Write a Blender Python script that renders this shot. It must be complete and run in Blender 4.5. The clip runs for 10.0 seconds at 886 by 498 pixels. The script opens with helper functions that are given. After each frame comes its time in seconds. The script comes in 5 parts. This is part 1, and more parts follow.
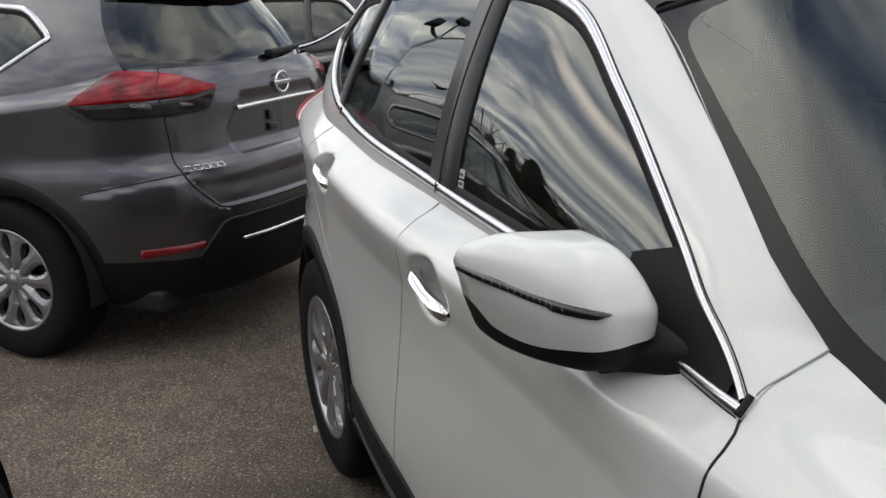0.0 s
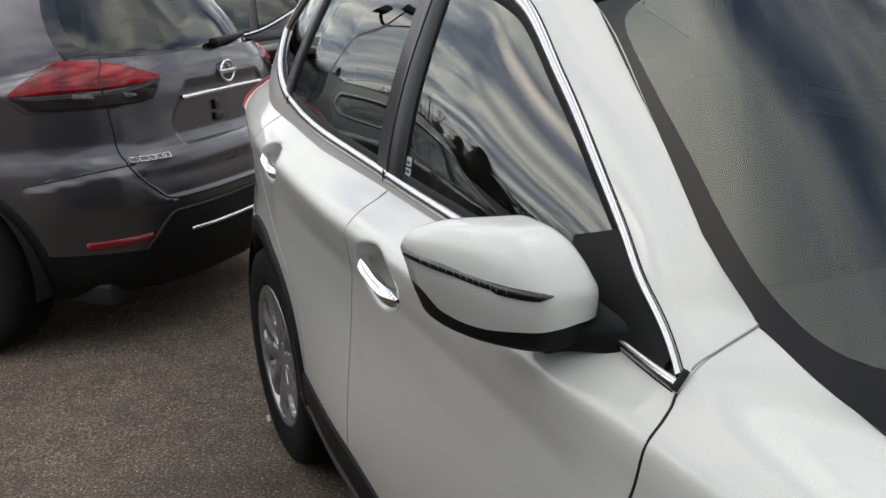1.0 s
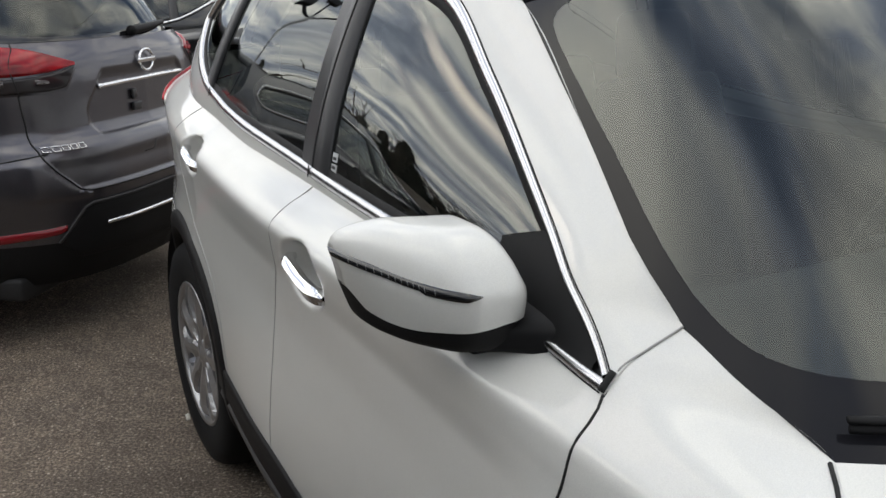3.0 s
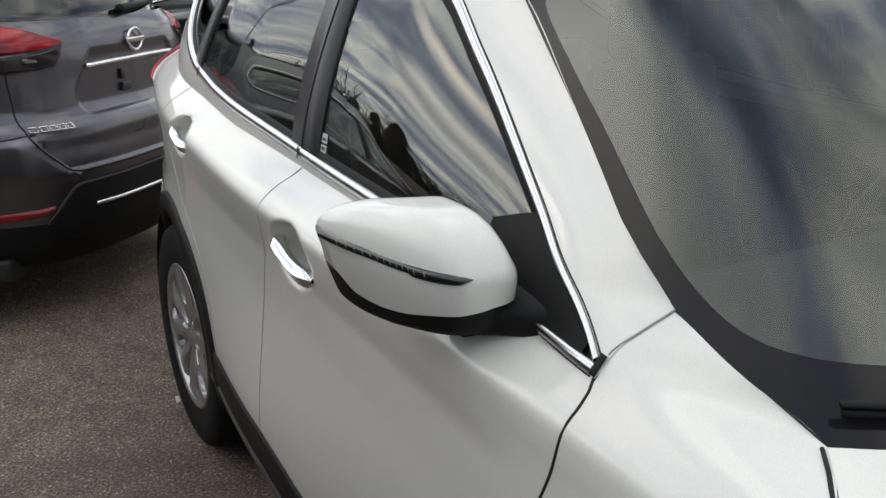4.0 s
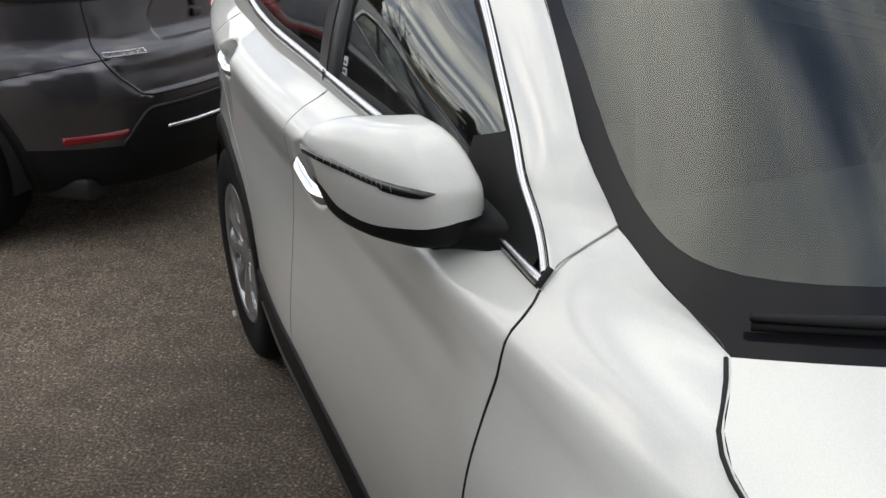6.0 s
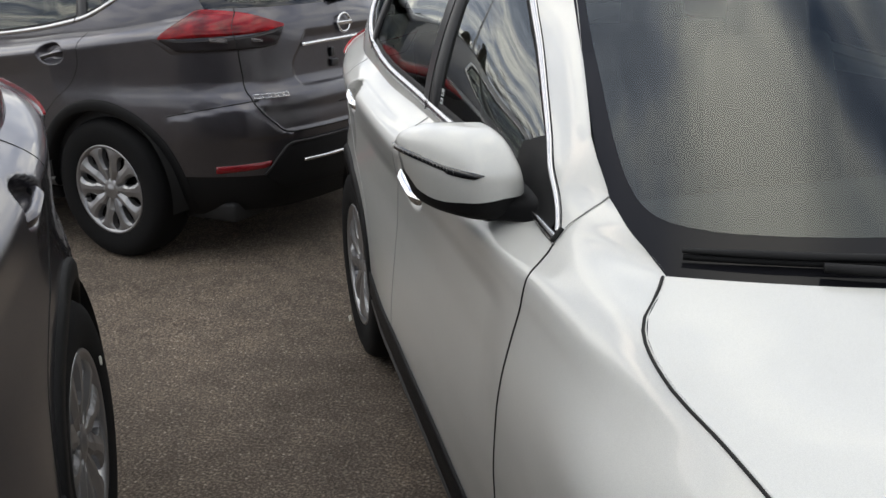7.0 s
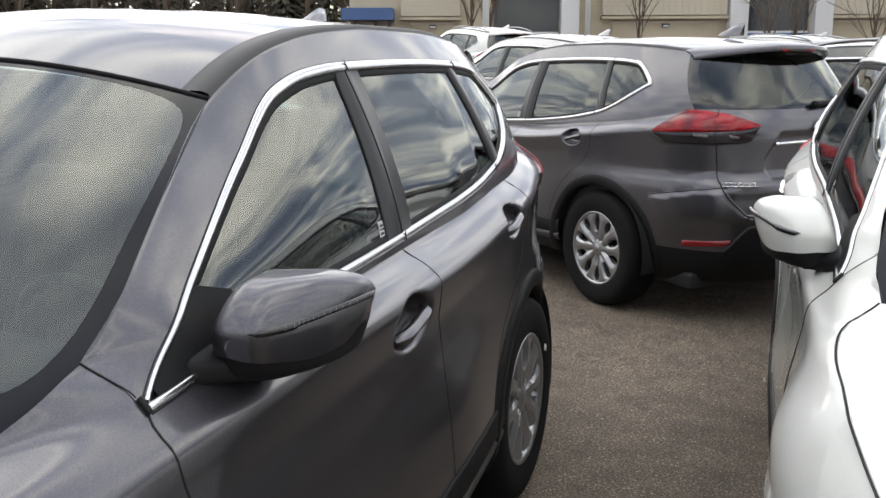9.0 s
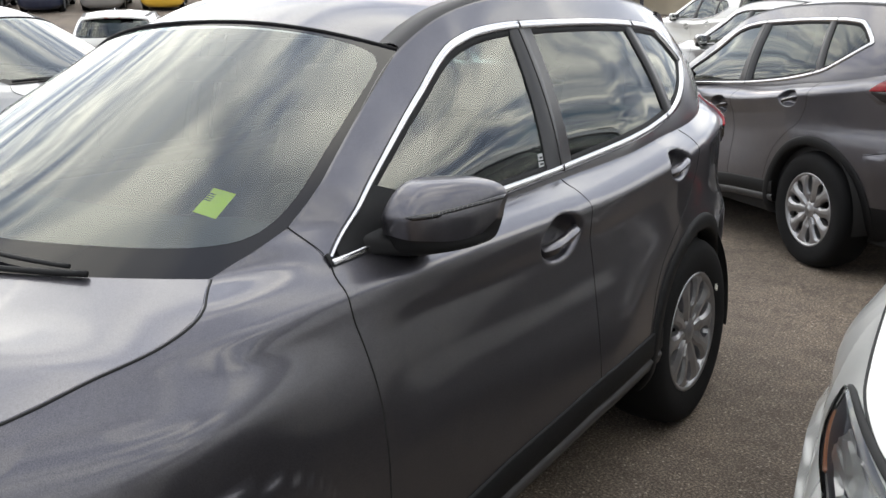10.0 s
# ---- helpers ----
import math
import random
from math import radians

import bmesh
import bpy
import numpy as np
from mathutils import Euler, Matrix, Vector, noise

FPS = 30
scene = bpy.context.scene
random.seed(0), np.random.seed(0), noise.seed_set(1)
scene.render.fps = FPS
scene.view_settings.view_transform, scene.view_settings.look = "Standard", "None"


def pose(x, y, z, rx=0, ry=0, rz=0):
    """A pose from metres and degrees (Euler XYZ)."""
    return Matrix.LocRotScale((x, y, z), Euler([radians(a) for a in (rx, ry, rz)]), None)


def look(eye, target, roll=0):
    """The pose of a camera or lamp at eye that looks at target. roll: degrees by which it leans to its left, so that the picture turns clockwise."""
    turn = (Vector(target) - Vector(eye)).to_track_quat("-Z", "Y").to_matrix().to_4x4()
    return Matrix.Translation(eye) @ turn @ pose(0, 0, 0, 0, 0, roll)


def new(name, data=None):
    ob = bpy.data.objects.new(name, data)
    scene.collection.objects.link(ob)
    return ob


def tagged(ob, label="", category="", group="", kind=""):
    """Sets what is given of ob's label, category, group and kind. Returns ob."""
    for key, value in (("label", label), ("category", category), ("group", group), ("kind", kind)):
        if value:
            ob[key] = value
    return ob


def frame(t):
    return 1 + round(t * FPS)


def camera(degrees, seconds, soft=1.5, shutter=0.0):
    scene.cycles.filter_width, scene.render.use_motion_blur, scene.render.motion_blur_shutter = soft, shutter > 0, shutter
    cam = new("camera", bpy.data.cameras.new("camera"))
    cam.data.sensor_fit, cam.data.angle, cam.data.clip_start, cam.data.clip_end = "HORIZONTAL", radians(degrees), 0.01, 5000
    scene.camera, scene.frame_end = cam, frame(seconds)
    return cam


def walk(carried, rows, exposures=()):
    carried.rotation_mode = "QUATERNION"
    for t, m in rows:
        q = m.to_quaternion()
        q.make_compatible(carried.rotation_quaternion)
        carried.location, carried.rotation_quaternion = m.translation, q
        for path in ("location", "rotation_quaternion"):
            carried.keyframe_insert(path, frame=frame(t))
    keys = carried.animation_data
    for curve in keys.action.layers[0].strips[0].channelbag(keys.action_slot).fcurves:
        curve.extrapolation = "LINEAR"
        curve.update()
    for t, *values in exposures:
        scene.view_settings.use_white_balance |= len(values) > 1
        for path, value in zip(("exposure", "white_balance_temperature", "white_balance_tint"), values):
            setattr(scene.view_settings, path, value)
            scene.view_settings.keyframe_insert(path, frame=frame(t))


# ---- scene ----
cam = camera(52.6, 10.0)
PATH = [
    (0, (0.16, 0.117, 1.476), (-0.093, 2.027, 0.94), -2.3),
    (0.5, (0.161, 0.103, 1.479), (-0.057, 2.017, 0.939), -2.6),
    (1, (0.169, 0.092, 1.482), (0.023, 2.004, 0.914), -2.5),
    (1.5, (0.169, 0.094, 1.492), (0.068, 2.022, 0.968), -2.5),
    (2, (0.168, 0.101, 1.486), (0.12, 2.029, 0.957), -1.4),
    (2.5, (0.161, 0.1, 1.488), (0.161, 2.02, 0.929), -0.9),
    (4, (0.166, 0.119, 1.481), (0.207, 2.019, 0.858), -0.4),
    (4.5, (0.167, 0.113, 1.486), (0.214, 2.004, 0.835), -0.1),
    (5, (0.173, 0.109, 1.479), (0.206, 1.988, 0.797), 0.7),
    (5.2, (0.181, 0.107, 1.478), (0.199, 1.981, 0.779), 0.8),
    (6.3, (0.393, 0.01, 1.474), (0.14, 1.839, 0.707), -2.1),
    (6.5, (0.431, -0.073, 1.473), (0.128, 1.753, 0.715), -2.4),
    (6.9, (0.476, -0.29, 1.47), (0.073, 1.552, 0.804), -2.1),
    (7, (0.497, -0.333, 1.481), (0.047, 1.51, 0.848), -1.7),
    (7.5, (0.702, -0.488, 1.491), (-0.127, 1.262, 0.992), -1.2),
    (8, (0.88, -0.581, 1.51), (-0.299, 0.964, 1.039), -2.1),
    (8.5, (0.974, -0.735, 1.51), (-0.355, 0.696, 1.079), -1.7),
    (9, (1.129, -0.897, 1.509), (-0.292, 0.451, 1.103), -0.3),
    (9.5, (1.394, -0.895, 1.479), (-0.175, 0.266, 1.047), -0.5),
    (10, (1.623, -0.986, 1.473), (-0.104, -0.088, 1.013), -1.3),
]
walk(cam, [(t, look(eye, target, roll)) for t, eye, target, roll in PATH], exposures=((0.0, -0.01), (0.5, -0.41), (1.0, -0.03), (1.5, 0.03), (2.0, 0.01), (2.5, 0.05), (4.0, 0.08), (5.0, 0.09), (6.5, 0.05), (7.0, 0.01), (7.5, -0.10), (8.0, 0.18), (8.6, 0.42), (9.0, 0.48), (9.5, 0.30), (10.0, 0.58)))

# ---- daylight: broken cloud, low veiled sun ----
SUN_AZ, SUN_EL = radians(296), radians(32)
world = bpy.data.worlds.new("sky")
scene.world = world
world.use_nodes = True
wn, wl = world.node_tree.nodes, world.node_tree.links
wn.clear()
w_out = wn.new("ShaderNodeOutputWorld")
w_bg = wn.new("ShaderNodeBackground")
sky = wn.new("ShaderNodeTexSky")
sky.sky_type, sky.sun_disc = "NISHITA", False
sky.sun_elevation, sky.sun_rotation = SUN_EL, SUN_AZ
sky.dust_density = 1.5
w_co = wn.new("ShaderNodeTexCoord")
# project the view direction on a flat cloud deck, so that clouds crowd together near the horizon
w_sep = wn.new("ShaderNodeSeparateXYZ")
wl.new(w_co.outputs["Generated"], w_sep.inputs[0])


def w_math(op, a, b=None, clamp=False):
    n = wn.new("ShaderNodeMath")
    n.operation, n.use_clamp = op, clamp
    for i, v in enumerate((a, b)):
        if v is None:
            continue
        if isinstance(v, (int, float)):
            n.inputs[i].default_value = v
        else:
            wl.new(v, n.inputs[i])
    return n.outputs[0]


w_up = w_math("POWER", w_math("ADD", w_math("MAXIMUM", w_sep.outputs[2], 0.0), 0.22), 1.4)
w_vec = wn.new("ShaderNodeCombineXYZ")
wl.new(w_math("DIVIDE", w_sep.outputs[0], w_up), w_vec.inputs[0])
wl.new(w_math("DIVIDE", w_sep.outputs[1], w_up), w_vec.inputs[1])


def w_noise(scale, detail, stretch, turn, rough=0.55, distortion=0.0):
    m = wn.new("ShaderNodeMapping")
    m.inputs["Location"].default_value = (8.3, 3.4, 0.0)
    m.inputs["Rotation"].default_value = (0, 0, radians(turn))
    m.inputs["Scale"].default_value = stretch
    wl.new(w_vec.outputs[0], m.inputs[0])
    n = wn.new("ShaderNodeTexNoise")
    n.inputs["Scale"].default_value, n.inputs["Detail"].default_value = scale, detail
    n.inputs["Roughness"].default_value, n.inputs["Distortion"].default_value = rough, distortion
    wl.new(m.outputs[0], n.inputs["Vector"])
    return n.outputs[0]


def w_ramp(fac, stops):
    r = wn.new("ShaderNodeValToRGB")
    while len(r.color_ramp.elements) < len(stops):
        r.color_ramp.elements.new(0.5)
    for e, (p, c) in zip(r.color_ramp.elements, stops):
        e.position, e.color = p, (*c, 1)
    wl.new(fac, r.inputs[0])
    return r.outputs[0]


def w_mix(fac, a, b):
    m = wn.new("ShaderNodeMix")
    m.data_type = "RGBA"
    for k, v in ((0, fac), (6, a), (7, b)):
        if isinstance(v, tuple):
            m.inputs[k].default_value = (*v, 1)
        elif isinstance(v, (int, float)):
            m.inputs[k].default_value = v
        else:
            wl.new(v, m.inputs[k])
    return m.outputs[2]


cloud_shape = w_noise(2.3, 7.0, (1.0, 0.62, 1.0), 35, 0.52, 0.6)
cloud_light = w_noise(3.0, 6.0, (1.0, 0.55, 1.0), 35, 0.52, 0.8)
cloud_cover = w_ramp(cloud_shape, ((0.30, (0, 0, 0)), (0.46, (1, 1, 1))))
cloud_colour = w_ramp(cloud_light, ((0.37, (3.0, 3.6, 4.9)), (0.45, (5.9, 6.5, 7.9)), (0.53, (11.2, 11.3, 11.2)), (0.63, (19.0, 18.5, 16.8))))
w_over = wn.new("ShaderNodeVectorMath")
w_over.operation = "SCALE"
wl.new(w_mix(cloud_cover, sky.outputs[0], cloud_colour), w_over.inputs[0])
# the veil round the hidden sun is brighter than the sky opposite
w_dot = wn.new("ShaderNodeVectorMath")
w_dot.operation = "DOT_PRODUCT"
wl.new(w_co.outputs["Generated"], w_dot.inputs[0])
w_dot.inputs[1].default_value = (math.sin(SUN_AZ) * math.cos(SUN_EL), math.cos(SUN_AZ) * math.cos(SUN_EL), math.sin(SUN_EL))
w_veil = w_math("ADD", w_math("MULTIPLY", w_math("POWER", w_math("MAXIMUM", w_dot.outputs["Value"], 0.0), 3.0), 0.42), 1.0)
w_veil = w_math("MULTIPLY", w_veil, w_math("ADD", w_math("MULTIPLY", w_math("MAXIMUM", w_sep.outputs[2], 0.0), 0.35), 0.85))
wl.new(w_veil, w_over.inputs["Scale"])
wl.new(w_over.outputs[0], w_bg.inputs[0])
w_bg.inputs["Strength"].default_value = 0.110
wl.new(w_bg.outputs[0], w_out.inputs[0])

sun = new("sun", bpy.data.lights.new("sun", "SUN"))
sun.data.energy, sun.data.angle, sun.data.color = 0.5, radians(125), (1.0, 0.96, 0.9)
sun.matrix_world = look((0, 0, 30), Vector((0, 0, 30)) - Vector((math.sin(SUN_AZ) * math.cos(SUN_EL), math.cos(SUN_AZ) * math.cos(SUN_EL), math.sin(SUN_EL))))
scene.view_settings.exposure = 0.0

# ---- materials ----
def material(name, colour=(0.5, 0.5, 0.5), rough=0.5, metal=0.0, coat=0.0, spec=0.5, coat_rough=0.03):
    m = bpy.data.materials.new(name)
    m.use_nodes = True
    b = m.node_tree.nodes["Principled BSDF"]
    b.inputs["Base Color"].default_value = (*colour, 1)
    b.inputs["Roughness"].default_value, b.inputs["Metallic"].default_value = rough, metal
    b.inputs["Coat Weight"].default_value, b.inputs["Coat Roughness"].default_value = coat, coat_rough
    b.inputs["Specular IOR Level"].default_value = spec
    return m


def nodes_of(m):
    t = m.node_tree
    return t.nodes, t.links, t.nodes["Principled BSDF"]


def add_noise(m, scale, detail=4.0, rough=0.55, coords="Object"):
    n, l, _ = nodes_of(m)
    c, t = n.new("ShaderNodeTexCoord"), n.new("ShaderNodeTexNoise")
    t.inputs["Scale"].default_value, t.inputs["Detail"].default_value, t.inputs["Roughness"].default_value = scale, detail, rough
    l.new(c.outputs[coords], t.inputs["Vector"])
    return t.outputs[0]


def add_ramp(m, fac, stops):
    n, l, _ = nodes_of(m)
    r = n.new("ShaderNodeValToRGB")
    while len(r.color_ramp.elements) < len(stops):
        r.color_ramp.elements.new(0.5)
    for e, (p, c) in zip(r.color_ramp.elements, stops):
        e.position, e.color = p, (*(c if isinstance(c, tuple) else (c, c, c)), 1)
    l.new(fac, r.inputs[0])
    return r.outputs[0]


def add_mix(m, fac, a, b, blend="MIX"):
    n, l, _ = nodes_of(m)
    x = n.new("ShaderNodeMix")
    x.data_type, x.blend_type = "RGBA", blend
    for k, v in ((0, fac), (6, a), (7, b)):
        if isinstance(v, tuple):
            x.inputs[k].default_value = (*v, 1)
        elif isinstance(v, (int, float)):
            x.inputs[k].default_value = v
        else:
            l.new(v, x.inputs[k])
    return x.outputs[2]


def add_bump(m, height, strength, distance=0.01):
    n, l, b = nodes_of(m)
    u = n.new("ShaderNodeBump")
    u.inputs["Strength"].default_value, u.inputs["Distance"].default_value = strength, distance
    l.new(height, u.inputs["Height"])
    l.new(u.outputs[0], b.inputs["Normal"])


def paint(name, colour, dark, metal, rough, haze=0.0):
    """Car paint under clear coat, with fine flake and a film of road dust."""
    m = material(name, colour, rough, metal, coat=1.0, coat_rough=0.02)
    n, l, b = nodes_of(m)
    flake = add_mix(m, add_ramp(m, add_noise(m, 900.0, 2.0), ((0.35, 0.0), (0.65, 1.0))), dark, colour)
    dust = add_ramp(m, add_noise(m, 5.0, 8.0, 0.65), ((0.50, 0.0), (0.85, 0.14)))
    l.new(add_mix(m, dust, flake, (0.24, 0.23, 0.22)), b.inputs["Base Color"])
    l.new(add_ramp(m, add_noise(m, 11.0, 8.0, 0.7), ((0.4, 0.015 + haze), (0.8, 0.07 + haze))), b.inputs["Coat Roughness"])
    return m


def glass(name, tint, ior=1.52):
    """Thin pane: what lies behind, tinted, under a mirror coat that grows towards grazing."""
    m = bpy.data.materials.new(name)
    m.use_nodes = True
    n, l = m.node_tree.nodes, m.node_tree.links
    n.remove(n["Principled BSDF"])
    out = n["Material Output"]
    see, gloss, mix, fres = n.new("ShaderNodeBsdfTransparent"), n.new("ShaderNodeBsdfGlossy"), n.new("ShaderNodeMixShader"), n.new("ShaderNodeFresnel")
    see.inputs[0].default_value = (*tint, 1)
    gloss.inputs["Roughness"].default_value = 0.0
    gloss.inputs["Color"].default_value = (0.97, 1.0, 0.98, 1)
    fres.inputs["IOR"].default_value = ior
    l.new(fres.outputs[0], mix.inputs[0])
    l.new(see.outputs[0], mix.inputs[1])
    l.new(gloss.outputs[0], mix.inputs[2])
    l.new(mix.outputs[0], out.inputs[0])
    return m


PAINT_WHITE = paint("white_pearl_paint", (0.66, 0.66, 0.63), (0.585, 0.585, 0.56), 0.0, 0.35)
PAINT_GREY = paint("gun_grey_metallic_paint", (0.130, 0.125, 0.141), (0.058, 0.056, 0.065), 0.90, 0.38, 0.05)
PAINT_BLACK = paint("black_paint", (0.018, 0.018, 0.02), (0.012, 0.012, 0.013), 0.2, 0.35)
PAINT_SILVER = paint("silver_metallic_paint", (0.42, 0.42, 0.42), (0.3, 0.3, 0.3), 0.6, 0.38)
PAINT_YELLOW = paint("yellow_paint", (0.72, 0.44, 0.04), (0.66, 0.4, 0.03), 0.0, 0.4)
PAINT_BLUE = paint("dark_blue_paint", (0.02, 0.03, 0.07), (0.014, 0.02, 0.05), 0.3, 0.4)
CHROME = material("chrome", (0.78, 0.78, 0.79), 0.06, 1.0)
TRIM = material("polished_window_trim", (0.56, 0.56, 0.57), 0.20, 1.0)
PLASTIC = material("black_textured_plastic", (0.008, 0.008, 0.0085), 0.58, spec=0.18)
add_bump(PLASTIC, add_noise(PLASTIC, 900.0, 2.0), 0.25, 0.001)
GLOSS_BLACK = material("gloss_black_trim", (0.008, 0.008, 0.009), 0.08, coat=0.6)
SATIN_BLACK = material("satin_black_trim", (0.024, 0.024, 0.026), 0.34)
ROOF_TRIM = material("dark_grey_roof_moulding", (0.035, 0.034, 0.035), 0.55, spec=0.3)
SILL_GREY = material("dull_grey_sill_plastic", (0.045, 0.044, 0.045), 0.5, spec=0.4)
SEAL = material("panel_gap_shadow_seal", (0.006, 0.006, 0.006), 0.8)
FRIT = material("black_frit_band", (0.010, 0.010, 0.012), 0.06, spec=0.14)
GLASS_FRONT = glass("clear_window_glass", (0.64, 0.74, 0.69), 1.85)
GLASS_DARK = glass("privacy_window_glass", (0.40, 0.48, 0.45), 1.65)
GLASS_SCREEN = glass("windscreen_glass", (0.52, 0.62, 0.58), 1.64)
GLASS_LENS = glass("clear_lamp_lens", (0.9, 0.9, 0.9), 1.45)
RUBBER = material("tyre_rubber", (0.008, 0.008, 0.0085), 0.8, spec=0.15)
add_bump(RUBBER, add_noise(RUBBER, 180.0, 4.0), 0.3, 0.002)
WHEEL_SILVER = material("silver_wheel_cover", (0.33, 0.33, 0.34), 0.30, 0.8)
DARK_METAL = material("dark_steel", (0.02, 0.02, 0.021), 0.6, 0.4)
CLOTH = material("charcoal_seat_cloth", (0.045, 0.046, 0.05), 0.9)
add_bump(CLOTH, add_noise(CLOTH, 400.0, 2.0), 0.4, 0.002)
DASH = material("dark_grey_dashboard_vinyl", (0.030, 0.030, 0.033), 0.7)
LINER = material("pale_grey_headliner", (0.5, 0.5, 0.48), 0.9)
RED_LENS = material("red_tail_lens", (0.32, 0.008, 0.014), 0.10, coat=0.1, spec=0.35)
n, l, b = nodes_of(RED_LENS)
l.new(add_ramp(RED_LENS, add_noise(RED_LENS, 9.0, 3.0), ((0.35, (0.10, 0.002, 0.004)), (0.65, (0.36, 0.010, 0.016)))), b.inputs["Base Color"])
SMOKE_LENS = material("smoked_clear_tail_lens", (0.02, 0.017, 0.018), 0.1, coat=0.15, spec=0.3)
REFLECTOR_RED = material("red_reflector", (0.20, 0.006, 0.011), 0.2, coat=0.3)
LAMP_CHROME = material("lamp_reflector", (0.5, 0.5, 0.5), 0.3, 0.9)
SMOKE_REFLECTOR = material("smoked_reverse_lamp", (0.16, 0.15, 0.15), 0.25, 0.8)
add_bump(SMOKE_REFLECTOR, add_noise(SMOKE_REFLECTOR, 140.0, 1.0), 1.0, 0.01)
SEAM_DARK = material("dark_seam", (0.02, 0.02, 0.022), 0.5)
LAMP_DARK = material("dark_lamp_housing", (0.04, 0.04, 0.048), 0.4, 0.3)
AMBER = material("amber_side_marker", (0.40, 0.17, 0.09), 0.25, coat=0.6)
PAPER_YELLOW = material("fluorescent_yellow_paper", (0.72, 0.85, 0.06), 0.7)
PAPER_WHITE = material("white_label_paper", (0.42, 0.44, 0.44), 0.7)
INK = material("dark_print", (0.05, 0.05, 0.05), 0.7)
RIB_GREY = material("grey_lamp_ribs", (0.15, 0.15, 0.15), 0.3)
# pale gap filler for the white car: light on the door edges, put into colour
SEAM_LIT_GREY = material("lit_grey_panel_seam", (0.30, 0.30, 0.29), 0.6)

# ---- ground ----
ASPHALT = material("worn_asphalt", (0.06, 0.055, 0.05), 0.9)
n, l, b = nodes_of(ASPHALT)
fine = add_ramp(ASPHALT, add_noise(ASPHALT, 105.0, 5.0, 0.75), ((0.32, (0.023, 0.018, 0.014)), (0.50, (0.112, 0.088, 0.068)), (0.64, (0.30, 0.25, 0.20))))
chips = n.new("ShaderNodeTexVoronoi")
chips.inputs["Scale"].default_value = 75.0
chips_at = n.new("ShaderNodeTexCoord")
l.new(chips_at.outputs["Object"], chips.inputs["Vector"])
chip_hue = add_ramp(ASPHALT, chips.outputs["Color"], ((0.66, 0.0), (0.86, 1.0)))
chip_core = add_ramp(ASPHALT, chips.outputs["Distance"], ((0.18, 1.0), (0.42, 0.0)))
stone = add_mix(ASPHALT, add_mix(ASPHALT, 1.0, chip_hue, chip_core, "MULTIPLY"), fine, (0.42, 0.37, 0.31))
patchy = add_ramp(ASPHALT, add_noise(ASPHALT, 0.9, 9.0, 0.68), ((0.30, (0.62, 0.60, 0.58)), (0.50, (0.95, 0.94, 0.93)), (0.70, (1.32, 1.28, 1.22))))
mottled = add_ramp(ASPHALT, add_noise(ASPHALT, 6.5, 8.0, 0.72), ((0.34, (0.74, 0.73, 0.72)), (0.50, (1.0, 1.0, 1.0)), (0.68, (1.20, 1.19, 1.17))))
l.new(add_mix(ASPHALT, 1.0, add_mix(ASPHALT, 1.0, stone, patchy, "MULTIPLY"), mottled, "MULTIPLY"), b.inputs["Base Color"])
add_bump(ASPHALT, add_noise(ASPHALT, 130.0, 4.0, 0.7), 0.7, 0.006)


def ground_height(x, y):
    q = np.clip(-0.97 * x + 0.25 * y - 6.5, 0, 40)
    return 0.022 * step((y - 2.6) / 0.8) * step((-0.7 - x) / 0.8) + 0.03 * q + 0.0016 * q * q


# ---- mesh helpers ----
def pchip(pts):
    """Monotone cubic through (x, y) pairs, as a function of arrays or numbers; flat beyond its ends."""
    xs, ys = np.array(pts, float).T
    h, d = np.diff(xs), np.diff(ys) / np.diff(xs)
    m = np.zeros(len(xs))
    for i in range(1, len(xs) - 1):
        if d[i - 1] * d[i] > 0:
            a, c = 2 * h[i] + h[i - 1], h[i] + 2 * h[i - 1]
            m[i] = (a + c) / (a / d[i - 1] + c / d[i])
    m[0], m[-1] = d[0], d[-1]

    def f(x):
        x = np.clip(x, xs[0], xs[-1])
        i = np.clip(np.searchsorted(xs, x) - 1, 0, len(h) - 1)
        t = (x - xs[i]) / h[i]
        return (ys[i] * (1 + 2 * t) * (1 - t) ** 2 + h[i] * m[i] * t * (1 - t) ** 2 + ys[i + 1] * t * t * (3 - 2 * t) + h[i] * m[i + 1] * t * t * (t - 1))

    return f


def step(x):
    x = np.clip(x, 0.0, 1.0)
    return x * x * (3 - 2 * x)


def mesh_of(name, verts, faces, normals=None, smooth=True):
    me = bpy.data.meshes.new(name)
    me.from_pydata([tuple(v) for v in verts], [], faces)
    if smooth:
        me.polygons.foreach_set("use_smooth", [True] * len(me.polygons))
    me.update()
    if normals is not None:
        me.normals_split_custom_set_from_vertices([tuple(v) for v in normals])
    return me


def grid_faces(nu, nv, flip=False, wrap=False):
    out = []
    for i in range(nu if wrap else nu - 1):
        for j in range(nv - 1):
            k = (i + 1) % nu
            q = (i * nv + j, k * nv + j, k * nv + j + 1, i * nv + j + 1)
            out.append(q[::-1] if flip else q)
    return out


def grid_mesh(name, P, side=1, flip=False, wrap=False, normals=None):
    """A mesh of the grid of points P[i, j]; side -1 mirrors it across the car's middle."""
    P = np.array(P, float)
    nu, nv = P.shape[:2]
    V = P.reshape(-1, 3) * np.array([side, 1, 1])
    N = None if normals is None else np.array(normals).reshape(-1, 3) * np.array([side, 1, 1])
    return mesh_of(name, V, grid_faces(nu, nv, flip != (side < 0), wrap), N)


